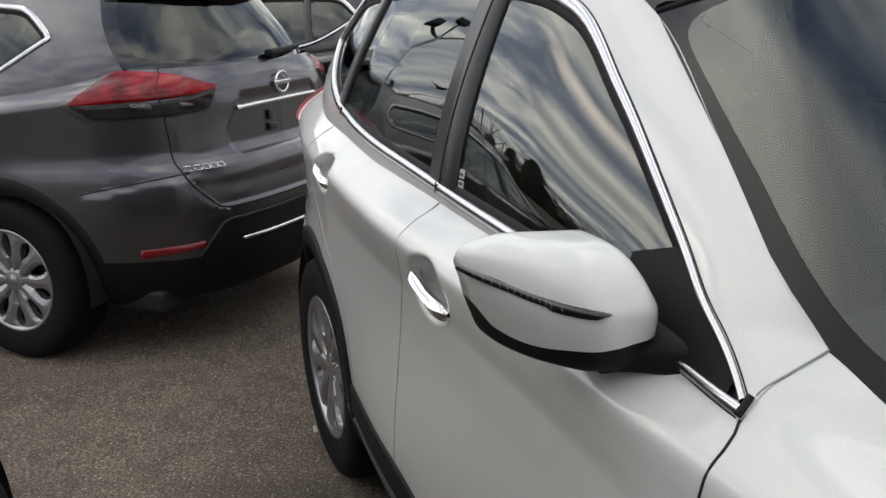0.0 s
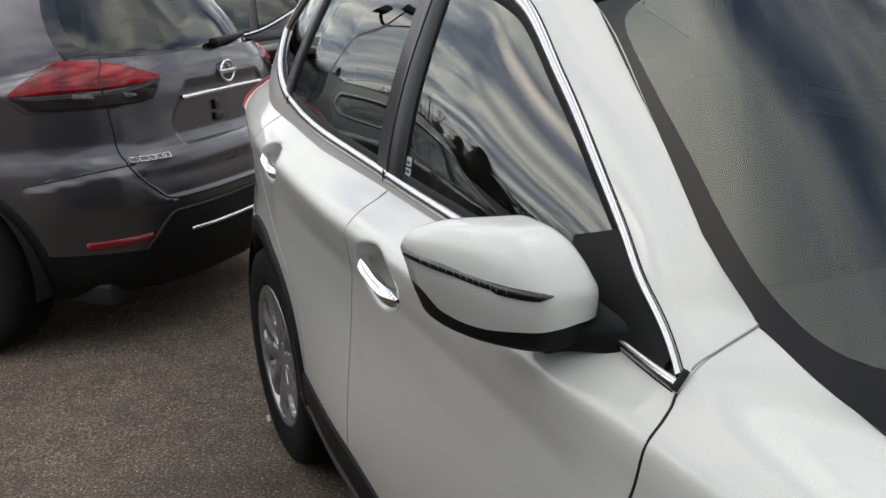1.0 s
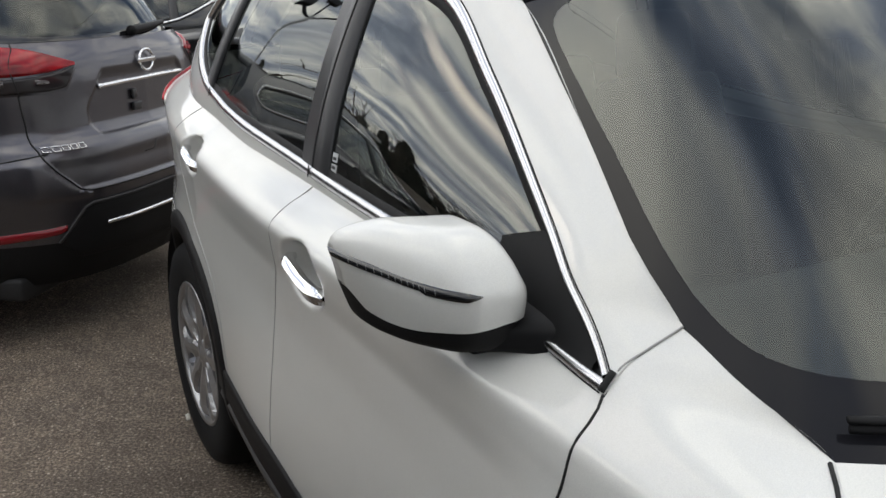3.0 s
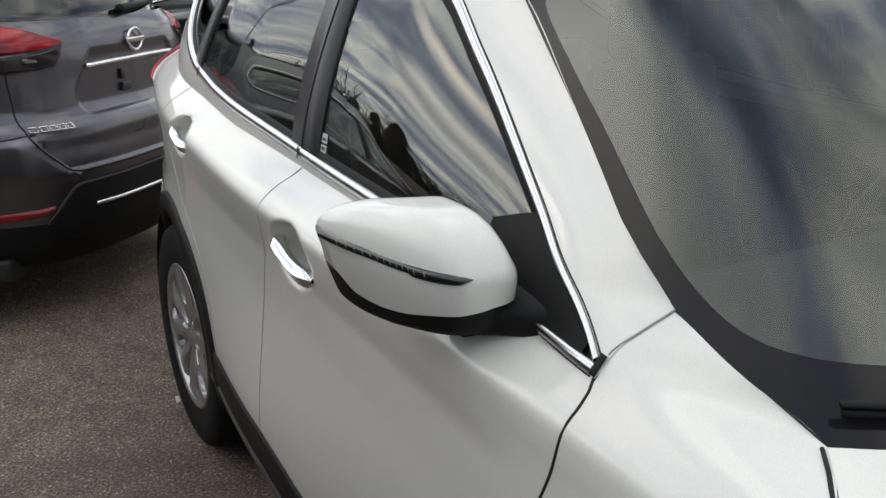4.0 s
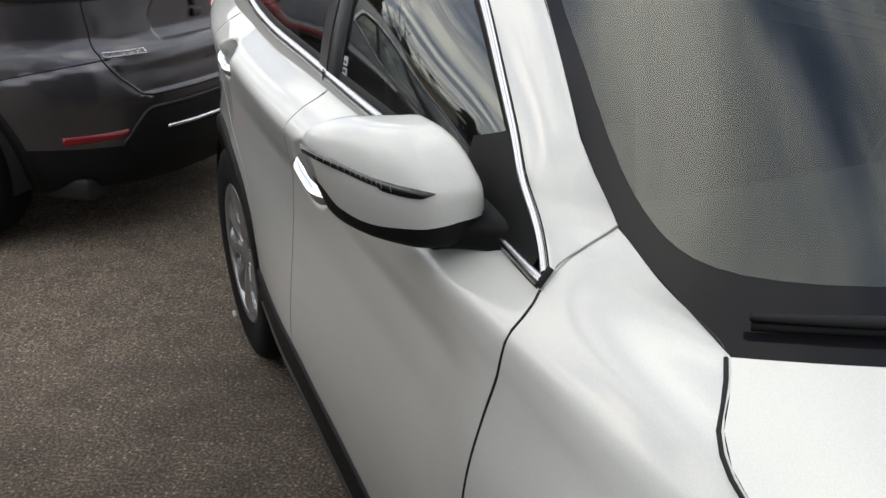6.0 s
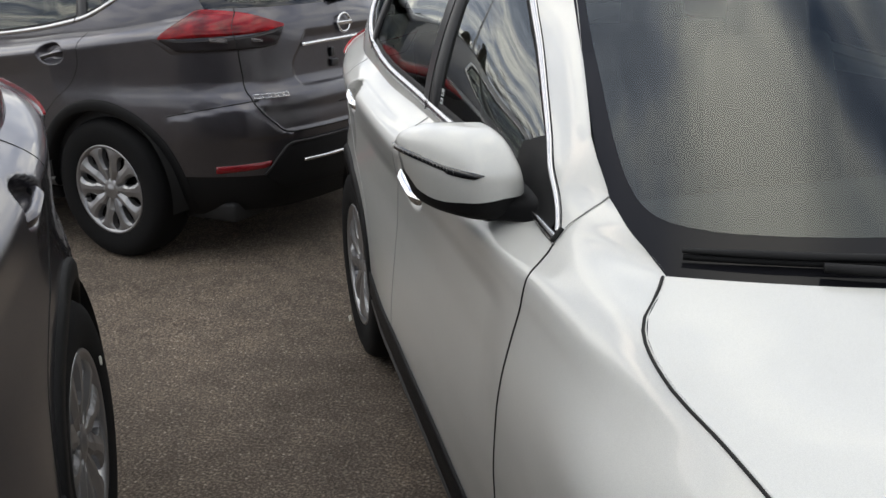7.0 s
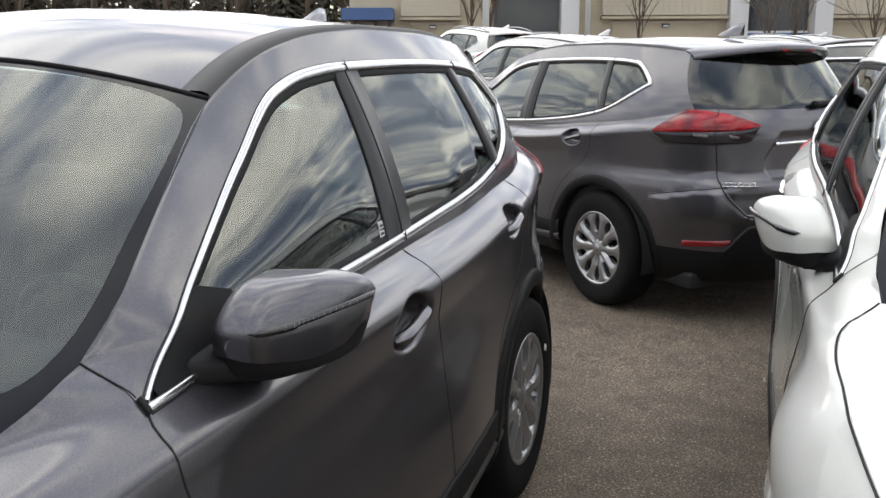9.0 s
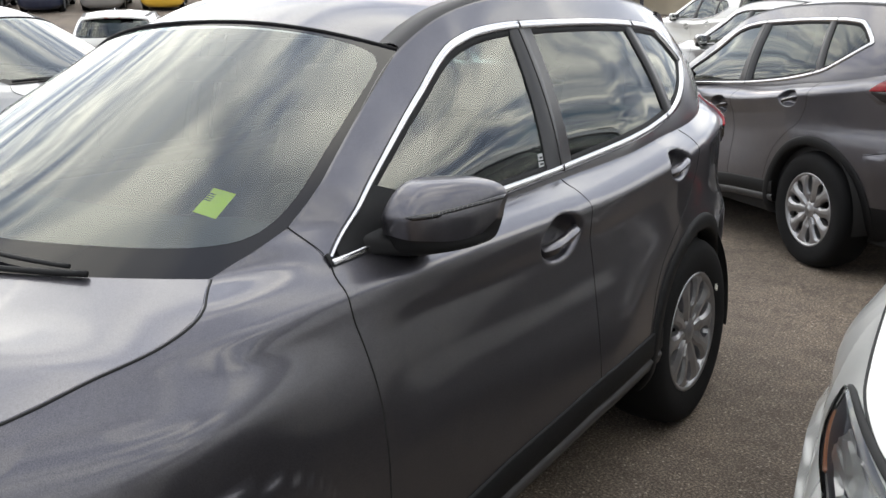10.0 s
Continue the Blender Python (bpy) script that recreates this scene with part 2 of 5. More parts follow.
def tube_data(pts, r, sides=8, closed=False, flat=1.0, up=(0, 0, 1)):
    """Points of a tube round a line; flat squeezes it along up; r may vary along it."""
    pts = np.array(pts, float)
    n = len(pts)
    r = np.broadcast_to(r, n)
    tan = np.roll(pts, -1, 0) - np.roll(pts, 1, 0)
    if not closed:
        tan[0], tan[-1] = pts[1] - pts[0], pts[-1] - pts[-2]
    tan /= np.linalg.norm(tan, axis=1)[:, None] + 1e-12
    upv = np.broadcast_to(np.array(up, float), (n, 3))
    a = np.cross(tan, upv)
    bad = np.linalg.norm(a, axis=1) < 1e-3
    a[bad] = np.cross(tan[bad], (0.3, 0.9, 0.1))
    a /= np.linalg.norm(a, axis=1)[:, None]
    c = np.cross(a, tan)
    ang = np.linspace(0, 2 * np.pi, sides, endpoint=False)
    P = pts[:, None] + r[:, None, None] * (np.cos(ang)[None, :, None] * a[:, None] + flat * np.sin(ang)[None, :, None] * c[:, None])
    verts, faces = P.reshape(-1, 3), []
    for i in range(n if closed else n - 1):
        k = (i + 1) % n
        for j in range(sides):
            q = (j + 1) % sides
            faces.append((i * sides + j, i * sides + q, k * sides + q, k * sides + j))
    if not closed:
        faces += [tuple(range(sides))[::-1], tuple((n - 1) * sides + j for j in range(sides))]
    return verts, faces


def tube(name, pts, r, sides=8, closed=False, flat=1.0, up=(0, 0, 1)):
    return mesh_of(name, *tube_data(pts, r, sides, closed, flat, up))


def lathe(name, prof, n=48, axis="x"):
    """Turns (radius, along) pairs round the x axis."""
    ang = np.linspace(0, 2 * np.pi, n, endpoint=False)
    P = np.array([[(s, r * math.cos(a), r * math.sin(a)) for r, s in prof] for a in ang])
    return grid_mesh(name, P, wrap=True)


def rounded_box(name, size, bevel=0.01, centre=(0, 0, 0), segments=2, taper=None):
    bm = bmesh.new()
    bmesh.ops.create_cube(bm, size=1.0)
    for v in bm.verts:
        if taper:
            k = taper if v.co.z > 0 else 1.0
            v.co.x, v.co.y = v.co.x * k, v.co.y * k
        v.co = Vector((v.co.x * size[0] + centre[0], v.co.y * size[1] + centre[1], v.co.z * size[2] + centre[2]))
    if bevel:
        bmesh.ops.bevel(bm, geom=list(bm.edges), offset=bevel, segments=segments, affect="EDGES", profile=0.6)
    me = bpy.data.meshes.new(name)
    bm.to_mesh(me)
    bm.free()
    me.polygons.foreach_set("use_smooth", [segments > 1] * len(me.polygons))
    return me


def join(name, pieces):
    """One mesh out of several (verts, faces)."""
    V, Fs, k = [], [], 0
    for v, f in pieces:
        V += [tuple(p) for p in v]
        Fs += [tuple(i + k for i in q) for q in f]
        k += len(v)
    return mesh_of(name, V, Fs)


def child(name, me, mat, parent, label=""):
    """One mesh object as a part of a thing or of a part; its material sits on the object, so that meshes can be shared."""
    ob = new(name, me)
    if not me.materials:
        me.materials.append(None)
    ob.material_slots[0].link = "OBJECT"
    ob.material_slots[0].material = mat
    ob.parent = parent
    if label:
        ob["label"] = label
    return ob


# ---- the compact SUV: y ahead from the rear axle, x to its right, z up ----
WHEELBASE = 2.706
FLANK = [(0.16, 0.74), (0.22, 0.80), (0.27, 0.87), (0.33, 0.918), (0.42, 0.930), (0.50, 0.928), (0.60, 0.918), (0.70, 0.904), (0.80, 0.894), (0.88, 0.895), (0.94, 0.906)]
FRONT_LEDGE = [(1.0, 0.3), (1.95, 0.52), (2.05, 0.63), (2.105, 0.690), (2.18, 0.735), (2.27, 0.760), (2.33, 0.768), (2.50, 0.795), (2.70, 0.825), (2.90, 0.800), (3.10, 0.73), (3.3, 0.6)]
FRONT_FLANK = FLANK[:7] + [(0.70, 0.908), (0.80, 0.905), (0.88, 0.907), (0.94, 0.909)]


def eased(pts, sigma=0.006):
    """A height-to-width line, rounded off so that no kink shows in the paint."""
    zs = np.arange(0.10, 1.40, 0.001)
    k = np.exp(-(np.arange(-30, 31) * 0.001 / sigma) ** 2 / 2)
    g = np.convolve(np.pad(pchip(pts)(zs), 30, mode="edge"), k / k.sum(), "valid")
    return lambda z: np.interp(z, zs, g)


side_profile = eased(FLANK + [(0.985, 0.912), (1.000, 0.905), (1.012, 0.892), (1.033, 0.862), (1.047, 0.832), (1.062, 0.808), (1.09, 0.797), (1.13, 0.788), (1.22, 0.77), (1.32, 0.75)], 0.004)
rear_profile = eased([(0.16, 0.72), (0.27, 0.83), (0.36, 0.866), (0.50, 0.880), (0.70, 0.892), (0.85, 0.902), (0.94, 0.908), (0.985, 0.912), (1.000, 0.905), (1.012, 0.892), (1.033, 0.862), (1.047, 0.832), (1.062, 0.808), (1.09, 0.797), (1.13, 0.788), (1.22, 0.77), (1.32, 0.75)], 0.006)
fender_profile = eased(FRONT_FLANK + [(0.962, 0.911), (0.985, 0.909), (1.000, 0.902), (1.012, 0.893), (1.03, 0.879), (1.045, 0.855), (1.056, 0.822), (1.066, 0.801), (1.08, 0.795), (1.10, 0.791), (1.13, 0.785), (1.22, 0.77), (1.32, 0.75)], 0.006)
cowl_profile = eased(FRONT_FLANK + [(0.962, 0.911), (0.985, 0.910), (1.000, 0.903), (1.012, 0.891), (1.036, 0.866), (1.062, 0.843), (1.09, 0.818), (1.117, 0.791), (1.15, 0.78), (1.22, 0.768), (1.32, 0.75)], 0.005)
flare_profile = eased(FLANK[:6] + [(0.56, 0.926), (0.65, 0.937), (0.72, 0.943), (0.78, 0.944), (0.84, 0.939), (0.90, 0.925), (0.94, 0.909), (0.97, 0.890), (0.99, 0.875), (1.02, 0.848), (1.06, 0.802), (1.2, 0.70)], 0.008)
bumper_line = pchip([(-0.80, 0.812), (-0.64, 0.787), (-0.40, 0.745)])
shoulder_rise = pchip([(-0.95, 0.15), (-0.5, 0.135), (0.1, 0.075), (0.9, 0.008), (1.9, 0.0), (2.5, 0.0), (3.4, -0.03)])
rear_plane = pchip([(0.16, -0.70), (0.24, -0.84), (0.34, -0.91), (0.46, -0.95), (0.58, -0.965), (0.68, -0.98), (0.77, -0.97), (0.82, -0.945), (0.85, -0.91), (0.90, -0.885), (1.06, -0.882), (1.14, -0.870), (1.22, -0.84), (1.32, -0.775), (1.42, -0.70), (1.56, -0.59)])
nose_plane = pchip([(0.16, 3.40), (0.24, 3.52), (0.36, 3.58), (0.55, 3.61), (0.75, 3.58), (0.88, 3.50), (0.96, 3.38)])
RD = [(0.0, 0.0), (0.3, 0.018), (0.5, 0.055), (0.62, 0.10), (0.72, 0.175), (0.80, 0.275), (0.86, 0.385), (0.90, 0.50), (0.94, 0.66), (0.975, 0.85), (1.0, 1.15)]
FD = [(0.0, 0.0), (0.35, 0.025), (0.55, 0.07), (0.75, 0.15), (0.88, 0.26), (0.94, 0.36), (0.975, 0.50), (1.0, 0.80)]
rear_round, rear_ratio = pchip(RD), pchip([(d, r) for r, d in RD])
nose_round, nose_ratio = pchip(FD), pchip([(d, r) for r, d in FD])
HANDLES = ((1.072, 0.936, 0.097, 0.057), (0.243, 1.03, 0.080, 0.044))


front_ledge = pchip(FRONT_LEDGE)


def half_width(y, z):
    zz = z - shoulder_rise(y) * step((z - 0.45) / 0.4)
    k, k2 = step((y - 1.72) / 0.21), step((y - 1.93) / 0.29)
    w = side_profile(zz) * (1 - k) + k * (cowl_profile(zz) * (1 - k2) + fender_profile(zz) * k2)
    k4 = step((0.85 - y) / 0.75)
    w = w * (1 - k4) + rear_profile(zz) * k4
    high = step((z - 0.80) / 0.24)
    k3 = step((y - 1.80 - 0.40 * high) / (0.80 - 0.38 * high))
    w = w * (1 - k3) + flare_profile(z) * k3
    w = w + 0.013 * step((-0.37 - y) / 0.10) * step((bumper_line(y) - z) / 0.032) * step((z - 0.45) / 0.2)
    w = w + 0.008 * np.exp(-(((y - 2.40) / 0.30) ** 2)) * step((z - 0.3) / 0.3) * step((1.10 - z) / 0.12)
    w = w + 0.014 * np.exp(-((y / 0.48) ** 2)) * step((0.95 - z) / 0.25)
    w = w + 0.048 * np.exp(-(((y - 2.15) / 0.60) ** 2)) * step((1.03 - z) / 0.30) * step((z - 0.36) / 0.34)
    w = w + 0.028 * np.exp(-(((y - 2.36) / 0.24) ** 2) - ((z - 0.885) / 0.085) ** 2)
    w = w - pchip([(2.5, 0.0), (2.9, 0.012), (3.2, 0.05), (3.5, 0.12)])(y) * step((z - 0.70) / 0.25)
    w = w + pchip([(1.98, 0.0), (2.10, 0.004), (2.40, 0.009), (2.75, 0.016), (3.0, 0.010), (3.15, 0.0)])(y) * step((front_ledge(y) - z) / 0.020)
    for hy, hz, ly, lz in HANDLES:
        w = w - 0.056 * np.exp(-((((y - hy - 0.004) / ly) ** 2 + ((z - hz - 0.003) / lz) ** 2) ** 4))
    return w


def body_at_y(y, z):
    y, z = np.broadcast_arrays(np.asarray(y, float), np.asarray(z, float))
    r = np.minimum(rear_ratio(y - rear_plane(z)), nose_ratio(nose_plane(z) - y))
    return np.stack([r * half_width(y, z), y, z], -1)


GATE_EDGE = pchip([(0.645, 0.50), (0.664, 0.55), (0.701, 0.587), (0.745, 0.620), (0.797, 0.640), (0.86, 0.635)])


def body_at_rear(r, z):
    r, z = np.broadcast_arrays(np.asarray(r, float), np.asarray(z, float))
    y = rear_plane(z) + rear_round(r)
    x = r * half_width(y, z)
    plate = step((pchip([(0.83, 0.36), (0.87, 0.385), (0.90, 0.398), (0.946, 0.404), (1.05, 0.345), (1.12, 0.30)])(z) - x) / 0.03) * step((z - 0.842) / 0.022) * step((1.12 - z) / 0.05)
    lip = step((GATE_EDGE(z) - x) / 0.018) * step((z - 0.652) / 0.016) * step((0.85 - z) / 0.12)
    block = step((0.79 - r) / 0.035) * step((x - GATE_EDGE(z)) / 0.03) * step((z - 0.615) / 0.03) * step((bumper_line(y) - 0.012 - z) / 0.03)
    return np.stack([x, y + 0.015 * plate + 0.030 * lip - 0.010 * block, z], -1)


def body_at_nose(r, z):
    r, z = np.broadcast_arrays(np.asarray(r, float), np.asarray(z, float))
    y = nose_plane(z) - nose_round(r)
    return np.stack([r * half_width(y, z), y, z], -1)


def normals_of(f, a, z, sign=1):
    e = 2e-3
    n = np.cross(f(a + e, z) - f(a - e, z), f(a, z + e) - f(a, z - e)) * sign
    return n / (np.linalg.norm(n, axis=-1)[..., None] + 1e-12)


gap_fender = pchip([(0.2, 1.875), (0.4, 1.875), (0.67, 1.888), (0.78, 1.90), (0.88, 1.92), (0.97, 1.942), (1.01, 1.944), (1.036, 1.938), (1.062, 1.934), (1.09, 1.952), (1.12, 1.975)])
gap_doors = pchip([(0.2, 0.885), (0.45, 0.878), (0.76, 0.868), (1.0, 0.918), (1.09, 0.915)])
gap_quarter = pchip([(0.2, 0.50), (0.45, 0.475), (0.6, 0.435), (0.7, 0.38), (0.8, 0.27), (0.9, 0.13), (1.0, 0.07), (1.2, 0.05)])
belt_knots = pchip([(-0.56, 1.226), (-0.3, 1.17), (0.0, 1.135), (0.3, 1.112), (0.42, 1.095), (0.91, 1.068), (1.45, 1.053), (1.96, 1.036)])
belt_line = np.array([belt_knots(np.clip(v + np.linspace(-0.12, 0.12, 25), -0.56, 1.96)).mean() for v in np.arange(-0.6, 2.01, 0.01)])


def belt(y):
    return np.interp(y, np.arange(-0.6, 2.01, 0.01)[:len(belt_line)], belt_line)


sill_top = pchip([(0.36, 0.488), (0.80, 0.478), (1.10, 0.452), (1.40, 0.425), (1.60, 0.398), (2.36, 0.335)])
fender_top = pchip([(1.95, 1.121), (1.975, 1.117), (2.10, 1.087), (2.187, 1.066), (2.24, 1.045), (2.30, 1.024), (2.38, 1.007), (2.48, 0.996), (2.6, 0.980), (2.9, 0.955), (3.2, 0.922), (3.45, 0.875)])
LOW = [0.16, 0.20, 0.24, 0.28, 0.32, 0.36, 0.39, 0.42, 0.45, 0.48, 0.51] + [round(0.54 + 0.02 * i, 2) for i in range(16)]


def rows_up(top, n=18):
    """Heights from the sill to each column's top."""
    top = np.atleast_1d(top)
    up = 0.84 + (top[:, None] - 0.84) * np.linspace(0, 1, n)[None, 1:]
    return np.concatenate([np.broadcast_to(LOW, (len(top), len(LOW))), up], 1)


def cut_arches(P, N):
    """Faces of the grid outside the wheel openings, with the cut drawn on to the circle."""
    P = P.copy()
    nu, nv = P.shape[:2]
    inside = np.zeros((nu, nv), bool)
    for cy in (0.0, WHEELBASE):
        dy, dz = P[..., 1] - cy, P[..., 2] - 0.36
        rad = np.hypot(dy, dz)
        hit = rad < 0.405
        near = hit & (rad > 0.30)
        k = np.where(near, 0.405 / np.maximum(rad, 1e-6), 1.0)
        P[..., 1], P[..., 2] = np.where(near, cy + dy * k, P[..., 1]), np.where(near, 0.36 + dz * k, P[..., 2])
        inside |= hit
    faces = []
    for i in range(nu - 1):
        for j in range(nv - 1):
            if not (inside[i, j] and inside[i + 1, j] and inside[i + 1, j + 1] and inside[i, j + 1]):
                faces.append((i * nv + j, (i + 1) * nv + j, (i + 1) * nv + j + 1, i * nv + j + 1))
    return P, faces


def side_panel(name, y_from, y_to, n, top, z_lo, z_hi, side, top_rows=18, out=0.0):
    """A stretch of the flank between two gap lines, from z_lo to z_hi (heights on the row list, or None for its top)."""
    f = np.linspace(0, 1, n)
    yt = y_from(1.0) * (1 - f) + y_to(1.0) * f
    for _ in range(3):
        zt = top(yt)
        yt = y_from(zt) * (1 - f) + y_to(zt) * f
    Z = rows_up(top(yt), top_rows)
    Y = y_from(Z) * (1 - f)[:, None] + y_to(Z) * f[:, None]
    j0 = LOW.index(z_lo)
    j1 = Z.shape[1] if z_hi is None else LOW.index(z_hi) + 1
    Y, Z = Y[:, j0:j1], Z[:, j0:j1]
    P, N = body_at_y(Y, Z), normals_of(body_at_y, Y, Z)
    P, faces = cut_arches(P, N)
    Yc, Zc = P[..., 1].copy(), P[..., 2].copy()
    N = normals_of(body_at_y, Yc, Zc)
    P = body_at_y(Yc, Zc) + N * out
    V, M = P.reshape(-1, 3) * np.array([side, 1, 1]), N.reshape(-1, 3) * np.array([side, 1, 1])
    if side < 0:
        faces = [q[::-1] for q in faces]
    used = sorted({i for q in faces for i in q})
    at = {v: i for i, v in enumerate(used)}
    return mesh_of(name, V[used], [tuple(at[i] for i in q) for q in faces], M[used])


def end_panel(name, f, rs, top, z_lo, z_hi, sign):
    """Both halves of a bumper or tailgate, across the middle of the car."""
    Z = np.broadcast_to(np.linspace(z_lo, top if z_hi is None else z_hi, 72), (len(rs), 72))
    R = np.broadcast_to(np.array(rs)[:, None], Z.shape)
    P, N = f(R, Z), normals_of(f, R, Z, sign)
    mx = np.array([-1, 1, 1])
    P, N = np.concatenate([P[:0:-1] * mx, P]), np.concatenate([N[:0:-1] * mx, N])
    return grid_mesh(name, P, flip=sign < 0, normals=N)


# roof rail line, windscreen edge and the upper flank
def eased_y(pts, sigma=0.045):
    ys = np.arange(pts[0][0], pts[-1][0] + 0.0025, 0.005)
    k = np.exp(-(np.arange(-30, 31) * 0.005 / sigma) ** 2 / 2)
    g = np.convolve(np.pad(pchip(pts)(ys), 30, mode="reflect", reflect_type="odd"), k / k.sum(), "valid")
    return lambda y: np.interp(y, ys, g)


rail_z = eased_y([(-0.55, 1.52), (-0.3, 1.553), (0.0, 1.583), (0.35, 1.598), (0.665, 1.597), (0.95, 1.58), (1.2, 1.537), (1.43, 1.446), (1.70, 1.284), (1.975, 1.117), (2.0, 1.105)])
rail_x = eased_y([(-0.55, 0.495), (-0.3, 0.545), (0.0, 0.592), (0.35, 0.608), (0.665, 0.613), (0.95, 0.615), (1.2, 0.624), (1.43, 0.638), (1.70, 0.718), (1.975, 0.791), (2.0, 0.792)])


def upper_x(y, z):
    z0, z1 = belt(y), rail_z(y)
    x0 = body_at_y(y, z0)[..., 0]
    v = np.clip((z - z0) / np.maximum(z1 - z0, 0.02), -0.05, 1.0)
    g = np.where(v > 0, np.abs(v) ** 1.5, -np.abs(v))
    x = x0 + (rail_x(y) - x0) * g
    w = step((y - 1.78) / 0.20)
    return x * (1 - w) + body_at_y(y, z)[..., 0] * w


def upper_normals(yz):
    y, z, e = yz[..., 0], yz[..., 1], 4e-3
    n = np.stack([np.ones_like(y), -(upper_x(y + e, z) - upper_x(y - e, z)) / (2 * e), -(upper_x(y, z + e) - upper_x(y, z - e)) / (2 * e)], -1)
    return n / np.linalg.norm(n, axis=-1)[..., None]


def upper(yz, out=0.0):
    yz = np.asarray(yz, float)
    y, z = yz[..., 0], yz[..., 1]
    e = 4e-3
    p = np.stack([upper_x(y, z), y, z], -1)
    if np.any(out):
        n = np.stack([np.ones_like(y), -(upper_x(y + e, z) - upper_x(y - e, z)) / (2 * e), -(upper_x(y, z + e) - upper_x(y, z - e)) / (2 * e)], -1)
        n /= np.linalg.norm(n, axis=-1)[..., None]
        p = p + n * (np.asarray(out)[..., None] if np.ndim(out) else out)
    return p


WIN_BACK = -0.240
WIN_LOW = pchip([(WIN_BACK, 1.358), (-0.183, 1.322), (-0.084, 1.262), (0.0, 1.219), (0.083, 1.188), (0.20, 1.163), (0.42, 1.130), (0.91, 1.088), (1.45, 1.064), (1.928, 1.041)])
WIN_TOP = pchip([(WIN_BACK, 1.360), (-0.232, 1.376), (-0.195, 1.412), (-0.110, 1.476), (-0.075, 1.492), (-0.03, 1.500), (0.10, 1.511), (0.45, 1.519), (0.92, 1.511), (1.10, 1.496), (1.24, 1.462), (1.45, 1.339), (1.68, 1.204), (1.80, 1.132), (1.87, 1.090), (1.928, 1.055)])


def window_loop(n=70):
    a = np.linspace(0, 1, n)
    y = WIN_BACK + (1.928 - WIN_BACK) * (1 - np.cos(a * np.pi)) / 2
    low = np.stack([y, WIN_LOW(y)], -1)
    top = np.stack([y, WIN_TOP(y)], -1)
    return np.concatenate([low[::-1], top[1:-1]])


def outer_loop(n=70):
    """Matches window_loop: the belt below, the pillar's back edge, the roof rail and the windscreen edge above."""
    a = np.linspace(0, 1, n)
    t = (1 - np.cos(a * np.pi)) / 2
    yl = pchip([(0, -0.55), (0.07, -0.36), (0.2, 0.1), (1, 1.936)])(t)
    low = np.stack([yl, belt(yl)], -1)
    yt = pchip([(0, -0.55), (0.012, -0.515), (0.045, -0.44), (0.09, -0.375), (0.2, 0.05), (0.55, 0.95), (0.68, 1.24), (0.8, 1.50), (0.88, 1.72), (0.96, 1.972), (0.99, 1.938), (1, 1.936)])(t)
    zt = np.where(t < 0.09, pchip([(0, 1.226), (0.012, 1.28), (0.045, 1.41), (0.09, 1.543)])(t), rail_z(yt))
    zt = np.where(t > 0.96, pchip([(0.96, 1.119), (0.99, 1.064), (1.0, 1.0375)])(t), zt)
    top = np.stack([yt, zt], -1)
    top[-1] = low[-1]
    return np.concatenate([low[::-1], top[1:-1]])


def ring_grid(a, b, n):
    f = np.linspace(0, 1, n)[None, :, None]
    return a[:, None] * (1 - f) + b[:, None] * f


def strip_fill(f, a0, a1, low, top, na, nb, ease=False):
    """A patch between two lines over a stretch of a; f lifts (a, height) into space."""
    a = np.linspace(a0, a1, na) if not ease else a0 + (a1 - a0) * (1 - np.cos(np.linspace(0, np.pi, na))) / 2
    k = np.linspace(0, 1, nb)
    A = np.broadcast_to(a[:, None], (na, nb))
    H = low(a)[:, None] * (1 - k) + top(a)[:, None] * k
    return f(A, H)


# windscreen and rear window as sheets over u (-1 to 1 across) and v (0 to 1 upwards)
_ev = np.array([0, 0.08, 0.16, 0.24, 0.62, 1.0])
_ey = np.array([2.187, 2.116, 2.045, 1.975, 1.70, 1.43])
_ez = np.array([*fender_top(_ey[:4]), 1.284, 1.446])
_ex = np.array([*body_at_y(_ey[:4], _ez[:4])[:, 0], 0.718, 0.638])


def eased_edge(vals, sigma=0.05):
    vs = np.linspace(0, 1, 401)
    k = np.exp(-(np.arange(-60, 61) * 0.0025 / sigma) ** 2 / 2)
    g = np.convolve(np.pad(pchip(list(zip(_ev, vals)))(vs), 60, mode="reflect", reflect_type="odd"), k / k.sum(), "valid")
    return lambda v: np.interp(v, vs, g)


edge_x, edge_y, edge_z = eased_edge(_ex), eased_edge(_ey), eased_edge(_ez)


def screen_at(u, v):
    x, y, z = edge_x(v), edge_y(v), edge_z(v)
    bow = 1 - np.abs(u) ** 2.4
    return np.stack([u * x, y + (0.285 * (1 - v) ** 1.3 + 0.10 * v) * bow, z + (0.010 + 0.073 * v) * bow], -1)


gate_edge = pchip([(1.226, -0.55), (1.28, -0.515), (1.41, -0.44), (1.543, -0.375)])


def rear_glass_at(u, v):
    au = np.abs(u)
    z = 1.228 + 0.315 * v
    ye = gate_edge(z)
    xe = upper_x(ye, z)
    y = rear_plane(z) + 0.005 + (ye - rear_plane(z) - 0.005) * au ** 2.6
    return np.stack([u * xe, y, z], -1)


def screen_form(u, v):
    """The windscreen's even curvature, from which its normals are taken."""
    bow = 1 - u ** 2
    return np.stack([u * (0.80 - 0.155 * v), 2.19 - 0.76 * v + (0.20 - 0.09 * v) * bow, 1.062 + 0.405 * v - 0.02 * v * v + (0.022 + 0.045 * v) * bow], -1)


